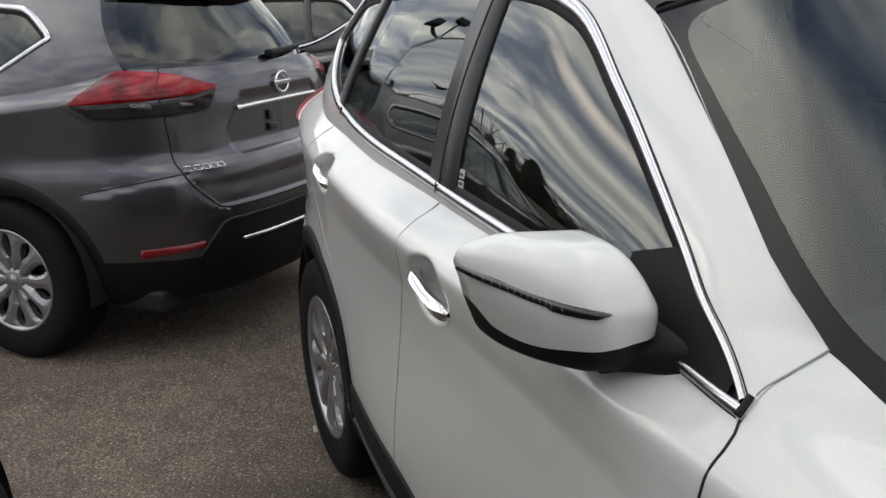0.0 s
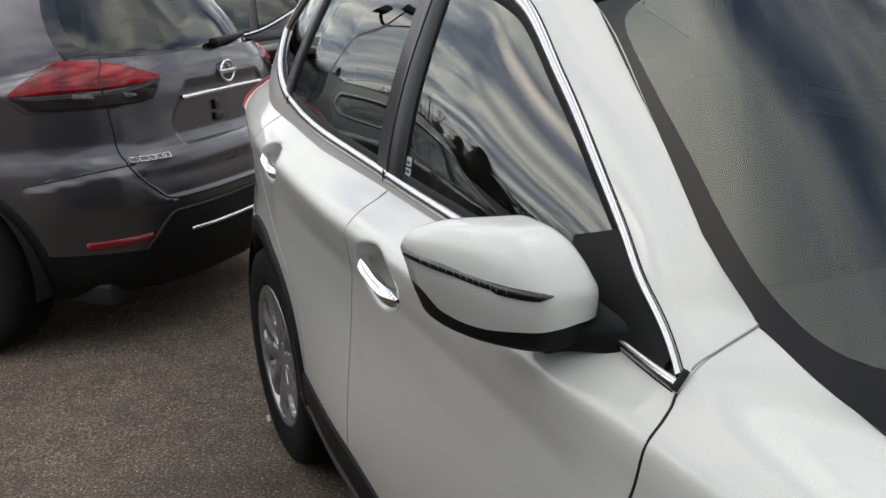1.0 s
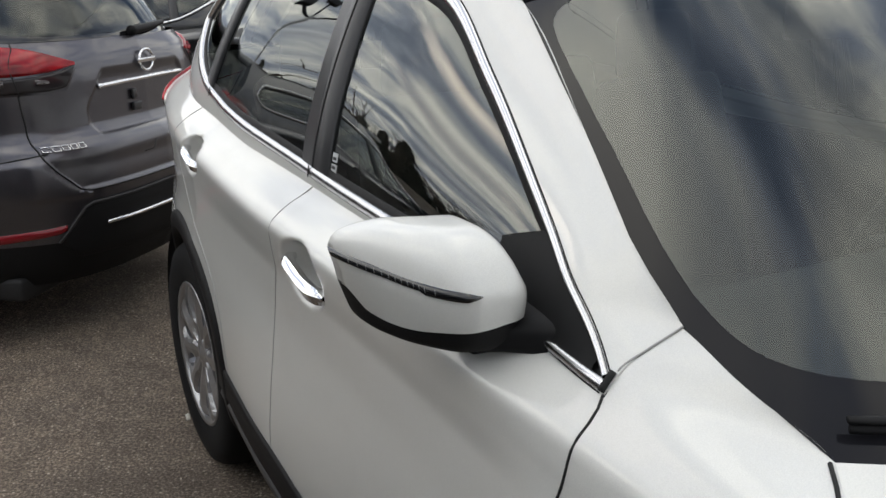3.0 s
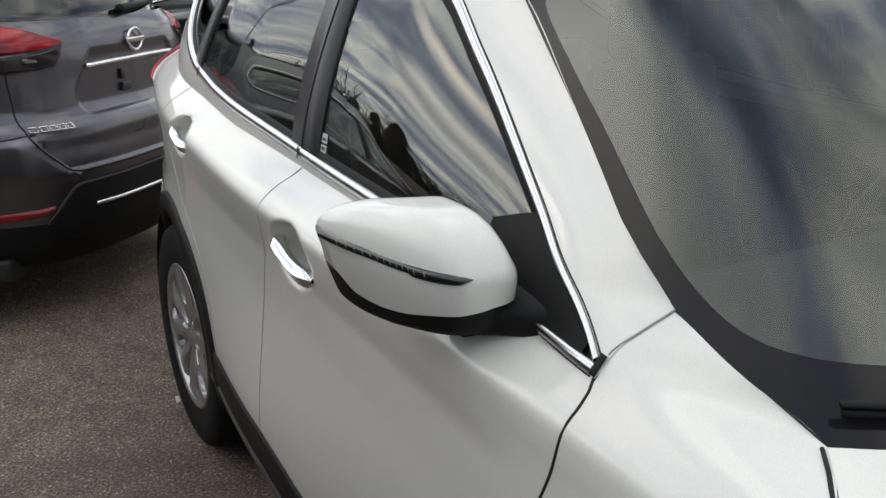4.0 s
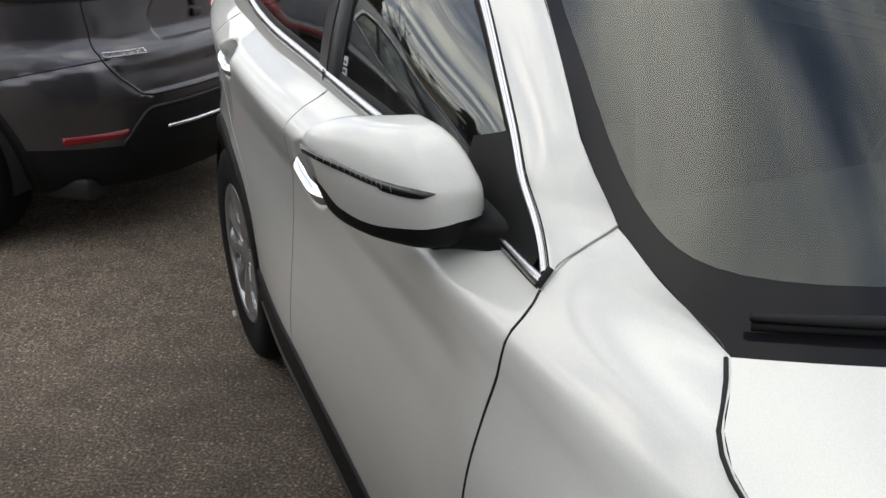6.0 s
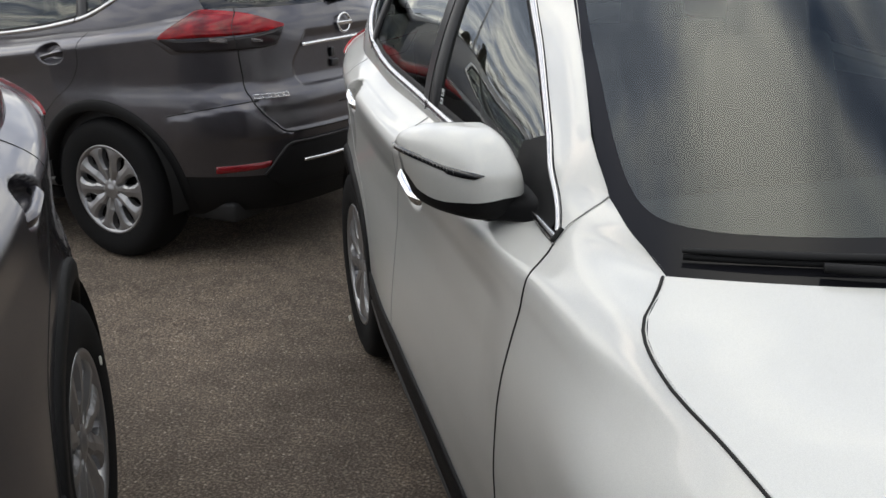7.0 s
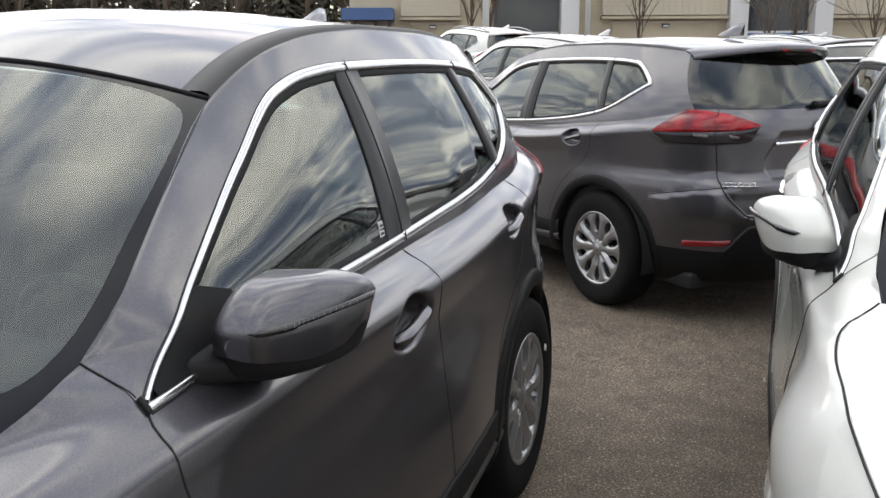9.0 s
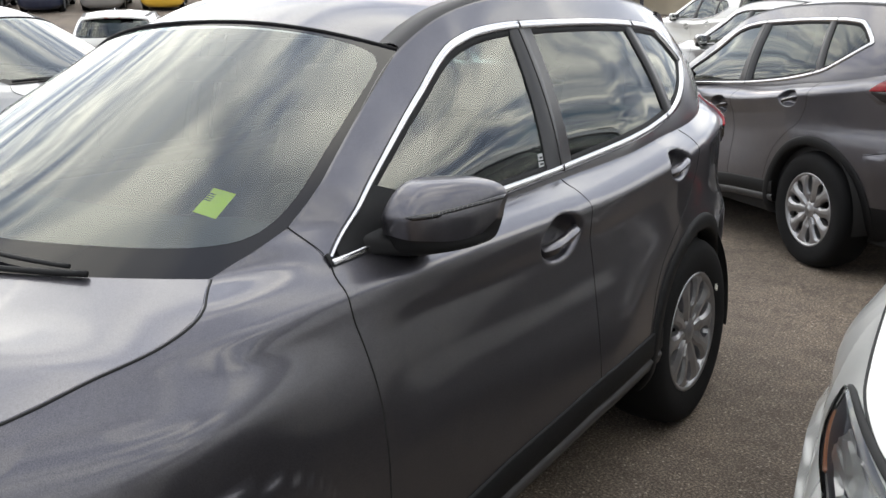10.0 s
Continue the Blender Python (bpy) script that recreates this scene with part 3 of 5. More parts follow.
def frame_and_pane(f, u_in, v_lo, v_hi, power=5.0, n=144, widen=0.0, form=None):
    """The opaque band round a pane and the pane within its rounded corners."""
    a = np.linspace(0, 2 * np.pi, n, endpoint=False)
    c, s = np.cos(a), np.sin(a)
    sq = np.stack([c, s], -1) / np.maximum(np.abs(c), np.abs(s))[:, None]
    ov = np.stack([sq[:, 0], 0.5 + 0.5 * sq[:, 1]], -1)
    k = (np.abs(c) ** power + np.abs(s) ** power) ** (-1 / power)
    iv = np.stack([u_in * c * k, (v_lo + v_hi) / 2 + (v_hi - v_lo) / 2 * s * k], -1)
    iv[:, 0] *= 1 + widen * np.clip((iv[:, 1] - 0.25) / 0.4, 0, 1)
    band = ring_grid(ov, iv, 7)
    mid = np.broadcast_to(np.array([0.0, (v_lo + v_hi) / 2]), iv.shape)
    pane = ring_grid(iv, mid, 30)
    out = []
    for g in (band, pane):
        U, V, e = g[..., 0], np.clip(g[..., 1], 0.012, 0.988), 0.01
        h = form or f
        nn = np.cross(h(U + e, V) - h(U - e, V), h(U, V + e) - h(U, V - e))
        nn /= np.linalg.norm(nn, axis=-1)[..., None] + 1e-12
        nn = nn * np.where(nn[..., 2:] < 0, -1, 1)
        out += [f(g[..., 0], g[..., 1]), nn]
    return out


_hy = np.linspace(2.187, 3.43, 40)
hood_x = pchip(list(zip(_hy, body_at_y(_hy, fender_top(_hy))[:, 0])))


def hood_at(u, v):
    ye = 2.187 + 1.235 * v
    au = np.abs(u)
    x = u * hood_x(ye)
    y = ye + (0.285 * (1 - v) + 0.16 * v) * (1 - au ** 2.4)
    z = fender_top(ye) + (0.018 + 0.057 * step(v * 4) + 0.012 * np.sin(np.pi * v)) * (1 - au ** 2.6)
    z = z + 0.012 * np.exp(-(((au - 0.66 + 0.12 * v) / 0.07) ** 2)) * np.sin(np.pi * np.clip(v, 0, 1)) ** 0.5
    return np.stack([x, y, z], -1)


def roof_at(u, v):
    ye = 1.43 - 1.87 * v
    au = np.abs(u)
    x = u * (rail_x(ye) - 0.070)
    bow = 0.10 * np.clip(1 - v * 2.5, 0, 1) - 0.06 * np.clip(v * 3 - 2, 0, 1)
    crown = pchip([(0, 0.058), (0.12, 0.075), (0.3, 0.055), (0.6, 0.045), (1, 0.05)])(v)
    return np.stack([x, ye + bow * (1 - au ** 2.4), rail_z(ye) + 0.008 + crown * (1 - au ** 2.3)], -1)


def corners(pts):
    """Straight stretches between (a, height) pairs."""
    xs, ys = np.array(pts, float).T
    return lambda a: np.interp(a, xs, ys)


def patch(f, a0, a1, low, top, na, nb, out, sign=1, ease=True):
    """A raised lens or badge on the body's surface: its rim lies on the surface and its face stands out."""
    a = a0 + (a1 - a0) * (1 - np.cos(np.linspace(0, np.pi, na))) / 2 if ease else np.linspace(a0, a1, na)
    k = np.linspace(0, 1, nb)
    A = np.broadcast_to(a[:, None], (na, nb))
    H = low(a)[:, None] * (1 - k) + top(a)[:, None] * k
    P, N = f(A, H), normals_of(f, A, H, sign)
    rim = np.minimum(np.minimum(np.arange(na), np.arange(na)[::-1])[:, None], np.minimum(np.arange(nb), np.arange(nb)[::-1])[None]) > 0
    return P + N * np.where(rim, out, -0.004)[..., None]


# ---- shared meshes of the SUV ----
def mirror_meshes(side):
    """Cap, lower cover, lamp strip, arm and glass of a door mirror."""
    m = 40
    front = pchip([(0, 1.765), (0.12, 1.793), (0.25, 1.801), (0.48, 1.796), (0.72, 1.752), (0.90, 1.680), (0.97, 1.635), (1, 1.606)])
    back = pchip([(0, 1.665), (0.5, 1.625), (1, 1.574)])
    top = pchip([(0, 1.080), (0.08, 1.128), (0.2, 1.174), (0.3, 1.187), (0.5, 1.187), (0.7, 1.185), (0.85, 1.177), (0.95, 1.165), (0.985, 1.155), (1, 1.146)])
    low = pchip([(0, 1.017), (0.3, 1.018), (0.6, 1.025), (0.85, 1.032), (0.95, 1.040), (0.985, 1.054), (1, 1.080)])
    split = pchip([(0, 1.075), (0.25, 1.076), (0.36, 1.072), (0.60, 1.067), (0.85, 1.059), (0.95, 1.064), (1, 1.090)])
    x_of = pchip([(0, 0.840), (1, 1.033)])
    tuck = lambda t, z: -0.020 * t ** 3 * np.clip((1.142 - z) / 0.08, 0, 1) ** 1.3 - 0.012 * t ** 4 * np.clip((z - 1.142) / 0.05, 0, 1) ** 2
    power = 3.4
    lean = lambda z: -0.012 - 0.030 * np.clip((z - 1.118) / 0.075, 0, 1) - 0.012 * np.clip((1.112 - z) / 0.05, 0, 1) ** 1.2

    def face(t, z):
        """The cap's front at a height."""
        y0, y1, z0, z1 = back(t), front(t), low(t), top(t)
        q = np.clip((z - (z0 + z1) / 2) / ((z1 - z0) / 2), -0.999, 0.999)
        return (y0 + y1) / 2 + (y1 - y0) / 2 * (1 - abs(q) ** power) ** (1 / power) + lean(z)

    def shell(upper_half):
        rows = []
        for t in 1 - (1 - np.linspace(0, 1, 34)) ** 1.7:
            y0, y1, z0, z1 = back(t), front(t), low(t), top(t)
            q = (split(t) - (z0 + z1) / 2) / ((z1 - z0) / 2)
            a = math.atan2(q, (1 - abs(q) ** power) ** (1 / power))
            ang = np.linspace(a, math.pi - a, m) if upper_half else np.linspace(math.pi - a, 2 * math.pi + a, m)
            c, s = np.cos(ang), np.sin(ang)
            k = (np.abs(c) ** power + np.abs(s) ** power) ** (-1 / power) * (1.0 if upper_half else 0.97)
            yy, zz = (y0 + y1) / 2 + (y1 - y0) / 2 * c * k, (z0 + z1) / 2 + (z1 - z0) / 2 * s * k
            if not upper_half:
                zz = np.minimum(zz + 0.002, split(t) + 0.004)
            rows.append(np.stack([float(x_of(t)) + tuck(t, zz), yy + lean(zz), zz], -1))
        P = np.array(rows)
        V = P.reshape(-1, 3) * np.array([side, 1, 1])
        Fs = grid_faces(len(rows), m, flip=side > 0)
        ends = [tuple(range(m)), tuple((len(rows) - 1) * m + j for j in range(m))[::-1]]
        return mesh_of("mirror_shell", V, Fs + [e[::-1] if side > 0 else e for e in ends])

    cap, cover = shell(True), shell(False)
    # lamp strip from the tip along the front of the cap, with a blade-like inner end
    line_z = pchip([(0.4, 1.119), (0.60, 1.1205), (0.80, 1.127), (1, 1.141)])
    rise = pchip([(0.455, 0.0), (0.52, 0.0035), (0.60, 0.0055), (0.75, 0.006), (1.0, 0.005)])
    drop = corners([(0.455, 0.0), (0.545, 0.0085), (0.735, 0.0085), (0.75, 0.0045), (1.0, 0.0045)])
    rowsS = []
    for t in np.concatenate([np.linspace(0.455, 0.73, 14), np.linspace(0.74, 0.998, 26)]):
        zc, line = float(line_z(t)), []
        for dz, o in ((rise(t), -0.003), (rise(t) * 0.8, 0.0022), (-drop(t) * 0.8, 0.0022), (-drop(t), -0.003)):
            line.append((float(x_of(t)) + o * 0.45 + 0.009 * step((t - 0.85) / 0.15), face(t, zc + dz) + o, zc + dz))
        rowsS.append(line)
    lamp = grid_mesh("turn_lamp", np.array(rowsS), side)
    ticks = []
    for i in range(11, 37, 2):
        p, q = np.array(rowsS[i][1]), np.array(rowsS[i][2])
        v, f = tube_data([p * 0.8 + q * 0.2 + (0, 0.0006, 0), p * 0.25 + q * 0.75 + (0, 0.0006, 0)], 0.0006, 4)
        ticks.append((v * np.array([side, 1, 1]), f))
    tick = join("lamp_ribs", ticks)
    # arm: a flat wedge that grows out of the sail, level with the lower cover
    ang = np.linspace(0, 2 * np.pi, 28, endpoint=False)
    k = (np.abs(np.cos(ang)) ** 4 + np.abs(np.sin(ang)) ** 4) ** -0.25
    arm = []
    for t in np.linspace(0, 1, 9):
        y0, y1 = 1.675 - 0.01 * t, 1.872 - 0.120 * step(t)
        z0, z1 = 1.034 - 0.010 * t, 1.092 - 0.030 * t
        arm.append(np.stack([np.full(28, 0.790 + 0.125 * t), (y0 + y1) / 2 + (y1 - y0) / 2 * np.cos(ang) * k, (z0 + z1) / 2 + (z1 - z0) / 2 * np.sin(ang) * k], -1))
    arm = np.array(arm) * np.array([side, 1, 1])
    af = [(i * 28 + j, (i + 1) * 28 + j, (i + 1) * 28 + (j + 1) % 28, i * 28 + (j + 1) % 28) for i in range(8) for j in range(28)]
    stalk = mesh_of("mirror_arm", arm.reshape(-1, 3), [f if side < 0 else f[::-1] for f in af])
    gz = np.linspace(0, 1, 7)
    G = np.array([[(x_of(t) - 0.022 * t, back(t) - 0.003 - 0.02 * h, low(t) + 0.015 + (top(t) - low(t) - 0.03) * h) for h in gz] for t in np.linspace(0.06, 0.84, 12)])
    pane = grid_mesh("mirror_glass", G, side)
    return cap, cover, lamp, tick, stalk, pane


def wheel_meshes():
    tyre = lathe("tyre", [(0.222, -0.11), (0.24, -0.112), (0.30, -0.118), (0.338, -0.112), (0.354, -0.098), (0.361, -0.06), (0.362, -0.02), (0.362, 0.02), (0.360, 0.06), (0.352, 0.088), (0.340, 0.106), (0.322, 0.113), (0.316, 0.1155), (0.29, 0.1165), (0.26, 0.114), (0.24, 0.109), (0.228, 0.104), (0.222, 0.098)], 64)
    rim = lathe("rim_lip", [(0.226, 0.085), (0.231, 0.104), (0.226, 0.109), (0.217, 0.104), (0.207, 0.092), (0.204, 0.06)], 64)
    back = lathe("backing_disc", [(0.0, 0.035), (0.10, 0.04), (0.215, 0.05)], 40)
    hub = lathe("hub_cap", [(0.0, 0.100), (0.018, 0.099), (0.024, 0.094), (0.036, 0.094), (0.05, 0.090), (0.062, 0.078), (0.066, 0.06)], 40)
    spokes = []
    radii = (0.045, 0.075, 0.096, 0.108, 0.130, 0.158, 0.182, 0.194, 0.203, 0.217)
    between = (1.03, 1.03, 1.03, 0.70, 0.55, 0.57, 0.66, 0.82, 1.03, 1.03)
    inside = (1.03, 1.03, 1.03, 1.03, 0.74, 0.56, 0.60, 0.78, 1.03, 1.03)
    for k in range(5):
        pieces = []
        for d in (-1, 1):
            ang = radians(72 * k + 18 * d)
            er, et = np.array([0, math.cos(ang), math.sin(ang)]), np.array([0, -math.sin(ang), math.cos(ang)])
            rows = []
            for i, r in enumerate(radii):
                t = i / 9
                wo, wi = (r * math.tan(radians(18)) * f[i] for f in (between, inside))
                zc = 0.088 + 0.012 * math.sin(t * 2.3)
                open_o, open_i = (0.035 if f[i] < 1 else 0.004 for f in (between, inside))
                line = [(-wi, -open_i), (-wi * 0.94, -0.006), (-wi * 0.45, 0.0), (-0.004, 0.004), (wo * 0.5, 0.003), (wo * 0.94, -0.008), (wo, -open_o)]
                if d < 0:
                    line = [(-o, h) for o, h in reversed(line)]
                rows.append([er * r + et * o + np.array([zc + h, 0, 0]) for o, h in line])
            P = np.array(rows)
            pieces.append((P.reshape(-1, 3), grid_faces(len(radii), 7)))
        spokes.append(join("spoke", pieces))
        spokes[-1].polygons.foreach_set("use_smooth", [False] * len(spokes[-1].polygons))
    return tyre, rim, back, hub, spokes


def flank_line(pts, out=0.001):
    """Points (y, z) laid on the flank."""
    p = np.array(pts, float)
    P, N = body_at_y(p[:, 0], p[:, 1]), normals_of(body_at_y, p[:, 0], p[:, 1])
    return P + N * out


def handle_mesh(name, hy, hz, base, slope, size, side):
    """A pull handle bridging its cup: broad at the front foot, waisted, pointed at the rear foot, with a ridge along it."""
    q = np.linspace(-1, 1, 29)
    half = pchip([(-1, 0.004), (-0.85, 0.013), (-0.4, 0.0165), (0.1, 0.0145), (0.55, 0.0165), (0.88, 0.017), (1, 0.009)])(q) * size
    out = (0.014 - 0.026 * np.abs(q) ** 5) * size
    y, z = hy + 0.092 * size * q, hz - 0.004 - 0.019 * q * size
    x = base + slope * 0.092 * q
    at = lambda o, h: np.stack([x + o, y, z + h], -1)
    ridge = at(out + 0.006 * size, half * 0.18)
    upper_face = np.stack([at(out - 0.020 * size, half * 0.75), at(out - 0.005 * size, half), ridge], 1)
    lower_face = np.stack([ridge, at(out - 0.003 * size, -half), at(out - 0.020 * size, -half * 0.75)], 1)
    back = np.stack([at(out - 0.020 * size, -half * 0.75), at(out - 0.020 * size, half * 0.75)], 1)
    fl = side > 0
    return join(name, [(g.reshape(-1, 3) * np.array([side, 1, 1]), grid_faces(29, g.shape[1], flip=fl)) for g in (upper_face, lower_face, back)])


def sym(pts, side):
    return np.array(pts, float) * np.array([side, 1, 1])


def make_suv_meshes():
    """All meshes, as name -> list of (kind of paint, mesh, parent part)."""
    M = {}
    rear_line = lambda z: rear_plane(z) + rear_round(0.80)
    nose_line = lambda z: nose_plane(z) - nose_round(0.90)
    for s in (1, -1):
        M["rear_quarter_panel", s] = side_panel("rear_quarter_panel", rear_line, gap_quarter, 44, belt, 0.84, None, s)
        M["rear_quarter_lower", s] = side_panel("rear_quarter_lower", lambda z: 0 * z - 0.36, gap_quarter, 32, belt, 0.36, 0.84, s)
        M["bumper_side", s] = side_panel("bumper_side", rear_line, lambda z: 0 * z - 0.36, 44, belt, 0.45, 0.84, s)
        M["bumper_side_lower", s] = side_panel("bumper_side_lower", rear_line, lambda z: 0 * z - 0.36, 44, belt, 0.24, 0.45, s)
        M["rear_door", s] = side_panel("rear_door", gap_quarter, gap_doors, 70, belt, 0.36, None, s, 36)
        M["front_door", s] = side_panel("front_door", gap_doors, gap_fender, 150, belt, 0.36, None, s, 40)
        M["front_fender", s] = side_panel("front_fender", gap_fender, nose_line, 120, fender_top, 0.36, None, s, 60)
        sy = np.linspace(0.36, 2.36, 60)
        st = sill_top(sy)
        base = body_at_y(sy, st)[:, 0]
        M["sill_cladding", s] = grid_mesh("sill_cladding", np.stack([np.stack([base + o, sy, st - d], -1) for o, d in ((-0.006, -0.002), (0.005, 0.0), (0.008, 0.006), (0.007, 0.075), (0.000, 0.086), (-0.006, 0.088))], 1), s, flip=True)
        M["sill_step", s] = grid_mesh("sill_step", np.stack([np.stack([base + o, sy, st - d], -1) for o, d in ((-0.006, 0.084), (0.004, 0.094), (0.006, 0.102), (-0.004, 0.130), (-0.04, 0.145), (-0.16, 0.150))], 1), s, flip=True)
        M["fender_lower", s] = side_panel("fender_lower", lambda z: 0 * z + 2.95, nose_line, 12, fender_top, 0.16, 0.36, s)
        # black mouldings round the wheel openings
        for nm, cy in (("arch_moulding", 0.0), ("front_arch_moulding", WHEELBASE)):
            a = np.radians(np.linspace(-12, 192, 48))
            rows = []
            for r, o in ((0.396, -0.05), (0.398, 0.004), (0.408, 0.012), (0.445, 0.012), (0.455, 0.008), (0.459, -0.004)):
                y, z = cy + r * np.cos(a), 0.36 + r * np.sin(a)
                p = body_at_y(y, np.maximum(z, 0.2))
                p[:, 2] = z
                p[:, 0] += o - (0.004 + 0.014 * step((z - 0.55) / 0.15) if cy else 0.0)
                rows.append(p)
            M[nm, s] = grid_mesh(nm, np.stack(rows, 1), s)
            rows = []
            for x in (0.50, 0.70, 0.87):
                rows.append(np.stack([np.full(len(a), x), cy + 0.42 * np.cos(a), 0.36 + 0.42 * np.sin(a)], -1))
            M["wheel_well_" + nm, s] = grid_mesh("wheel_well", np.stack(rows, 1), s)
        # upper flank with its window opening
        wl, ol = window_loop(), outer_loop()
        flat_ring = ring_grid(wl, ol, 14)
        M["cab_side", s] = grid_mesh("cab_side", upper(flat_ring), s, flip=False, wrap=True, normals=upper_normals(flat_ring))
        for nm, edge, sgn in (("window_trim", WIN_LOW, 1), ("upper_window_trim", WIN_TOP, -1)):
            yy = WIN_BACK + (2.168 if sgn > 0 else 2.166) * (1 - np.cos(np.linspace(0, np.pi, 120))) / 2
            c2 = np.stack([yy, edge(yy)], -1)
            tn = np.stack([np.full(120, 0.008), edge(yy + 0.004) - edge(yy - 0.004)], -1)
            tn /= np.linalg.norm(tn, axis=1)[:, None]
            nn = np.stack([-tn[:, 1], tn[:, 0]], -1) * sgn
            wide = ((0.021 - 0.010 * step((yy - 1.55) / 0.30)) if sgn > 0 else 0.021 - 0.007 * step((yy - 1.15) / 0.3) - 0.008 * np.clip((yy - 1.45) / 0.48, 0, 1))[:, None]
            M[nm, s] = grid_mesh(nm, np.stack([upper(c2 + nn * wide * k, h) for k, h in ((-0.1, 0.0), (0.0, 0.005), (0.5, 0.007), (0.92, 0.005), (1.0, -0.008))], 1), s, flip=sgn < 0)
            M[nm + "_seal", s] = tube(nm, sym(upper(c2 - nn * 0.0022, 0.0002), s), 0.0011, 6)
            M[nm + "_rubber", s] = grid_mesh(nm, np.stack([upper(c2 + nn * k, h) for k, h in ((wide, -0.004), (wide + 0.012, -0.005), (wide + 0.014, -0.009))], 1), s, flip=sgn < 0)
        for k, yc in ((0, 0.905), (1, 0.145)):
            seam_line = upper(np.stack([np.full(4, yc), np.linspace(WIN_TOP(yc) + 0.002, WIN_TOP(yc) - 0.022, 4)], -1), 0.0075)
            M["trim_seam", k, s] = tube("trim_seam", sym(seam_line, s), 0.0016, 5)
            seam_line = upper(np.stack([np.full(4, yc), np.linspace(WIN_LOW(yc) - 0.002, WIN_LOW(yc) + 0.022, 4)], -1), 0.0075)
            M["trim_seam", k + 2, s] = tube("trim_seam", sym(seam_line, s), 0.0016, 5)
        w_low, w_top = (lambda y: WIN_LOW(y) + 0.010), (lambda y: WIN_TOP(y) - 0.010)
        bar = lambda y0, y1, y2, y3, o: np.stack([upper(np.stack([np.linspace(a, b, 16), np.linspace(w_low(a), w_top(b), 16)], -1), o2) for a, b, o2 in ((y0, y2, -0.012), (y0, y2, o), ((y0 + y1) / 2, (y2 + y3) / 2, o + 0.001), (y1, y3, o), (y1, y3, -0.012))], 0)
        M["b_pillar_cover", s] = grid_mesh("b_pillar_cover", bar(0.845, 0.985, 0.845, 0.955, 0.000), s)
        M["c_pillar_cover", s] = grid_mesh("c_pillar_cover", bar(0.075, 0.135, 0.155, 0.205, 0.000), s)
        b_seam = upper(np.stack([np.full(12, 0.912), np.linspace(WIN_LOW(0.912), WIN_TOP(0.912), 12)], -1), 0.001)
        M["pillar_seam", s] = tube("pillar_seam", sym(b_seam, s), 0.0025, 6)
        recess = lambda a, h: upper(np.stack([a, h], -1), -0.008)
        M["front_window", s] = grid_mesh("front_window", strip_fill(recess, 0.955, 1.90, w_low, w_top, 40, 12), s)
        M["rear_window", s] = grid_mesh("rear_window", strip_fill(recess, 0.15, 0.86, w_low, w_top, 30, 12), s)
        M["quarter_window", s] = grid_mesh("quarter_window", strip_fill(recess, WIN_BACK + 0.012, 0.15, w_low, w_top, 26, 12), s)
        proud = lambda a, h: upper(np.stack([a, h], -1), 0.002)
        M["mirror_sail", s] = grid_mesh("mirror_sail", strip_fill(proud, 1.640, 1.90, lambda y: WIN_LOW(y) + 0.004, lambda y: np.minimum(WIN_TOP(y) - 0.008, 1.142 + 0.30 * (y - 1.64)), 20, 8), s)
        trim = []
        for y in np.linspace(1.425, -0.40, 60):
            z, x = rail_z(y), rail_x(y)
            trim.append([(x + 0.002, y, z - 0.004), (x - 0.004, y, z + 0.007), (x - 0.020, y, z + 0.013), (x - 0.066, y, z + 0.014), (x - 0.074, y, z + 0.002)])
        M["roof_trim", s] = grid_mesh("roof_trim", np.array(trim), s, flip=True)
        # gaps between the panels
        for nm, gap, lo, hi in (("fender_gap", gap_fender, 0.36, None), ("door_gap", gap_doors, 0.36, 1.068), ("quarter_gap", gap_quarter, 0.36, 1.13)):
            zz = np.linspace(lo, 1.028 if hi is None else hi, 50)
            M[nm, s] = tube(nm, sym(flank_line(np.stack([np.append(np.minimum(gap(zz), 1.943), 1.934) if hi is None else gap(zz), np.append(zz, 1.039) if hi is None else zz], -1), 0.0), s), 0.0021 if hi is None else 0.0015, 6)
        zz = np.linspace(0, 1, 14)
        M["pillar_gap", s] = tube("pillar_gap", sym(body_at_y(gap_fender(1.062 + 0.057 * zz), 1.062 + 0.057 * zz) + np.array([0.0006, 0, 0.0004]), s), 0.0016, 6)
        M["trim_cap", s] = tube("trim_cap", sym(upper(np.stack([np.full(5, 1.931), np.linspace(1.040, 1.061, 5)], -1), 0.003), s), 0.0045, 6)
        zf = np.linspace(0.862, 0.56, 16)
        M["front_bumper_gap", s] = tube("front_bumper_gap", sym(flank_line(np.stack([3.045 + 0.25 * (0.862 - zf), zf], -1), 0.0), s), 0.0022, 6)
        yb = np.linspace(-0.80, -0.40, 20)
        M["bumper_gap", s] = tube("bumper_gap", sym(flank_line(np.stack([yb, pchip([(-0.80, 0.812), (-0.64, 0.787), (-0.40, 0.745)])(yb)], -1), 0.0), s), 0.003, 6)
        v = np.linspace(0, 1, 60)
        M["hood_gap", s] = tube("hood_gap", sym(hood_at(np.full(60, 1.004), v), s) - np.array([0, 0, 0.001]), 0.0023, 6)
        # lamps
        lens_split = corners([(0.470, 1.136), (0.59, 1.116), (0.70, 1.106), (0.845, 1.099), (0.893, 1.103)])
        lens_top = corners([(0.470, 1.147), (0.60, 1.184), (0.722, 1.216), (0.825, 1.231), (0.842, 1.222), (0.893, 1.108)])
        lens_bottom = corners([(0.476, 1.128), (0.535, 1.052), (0.60, 1.043), (0.75, 1.040), (0.868, 1.040), (0.891, 1.094)])
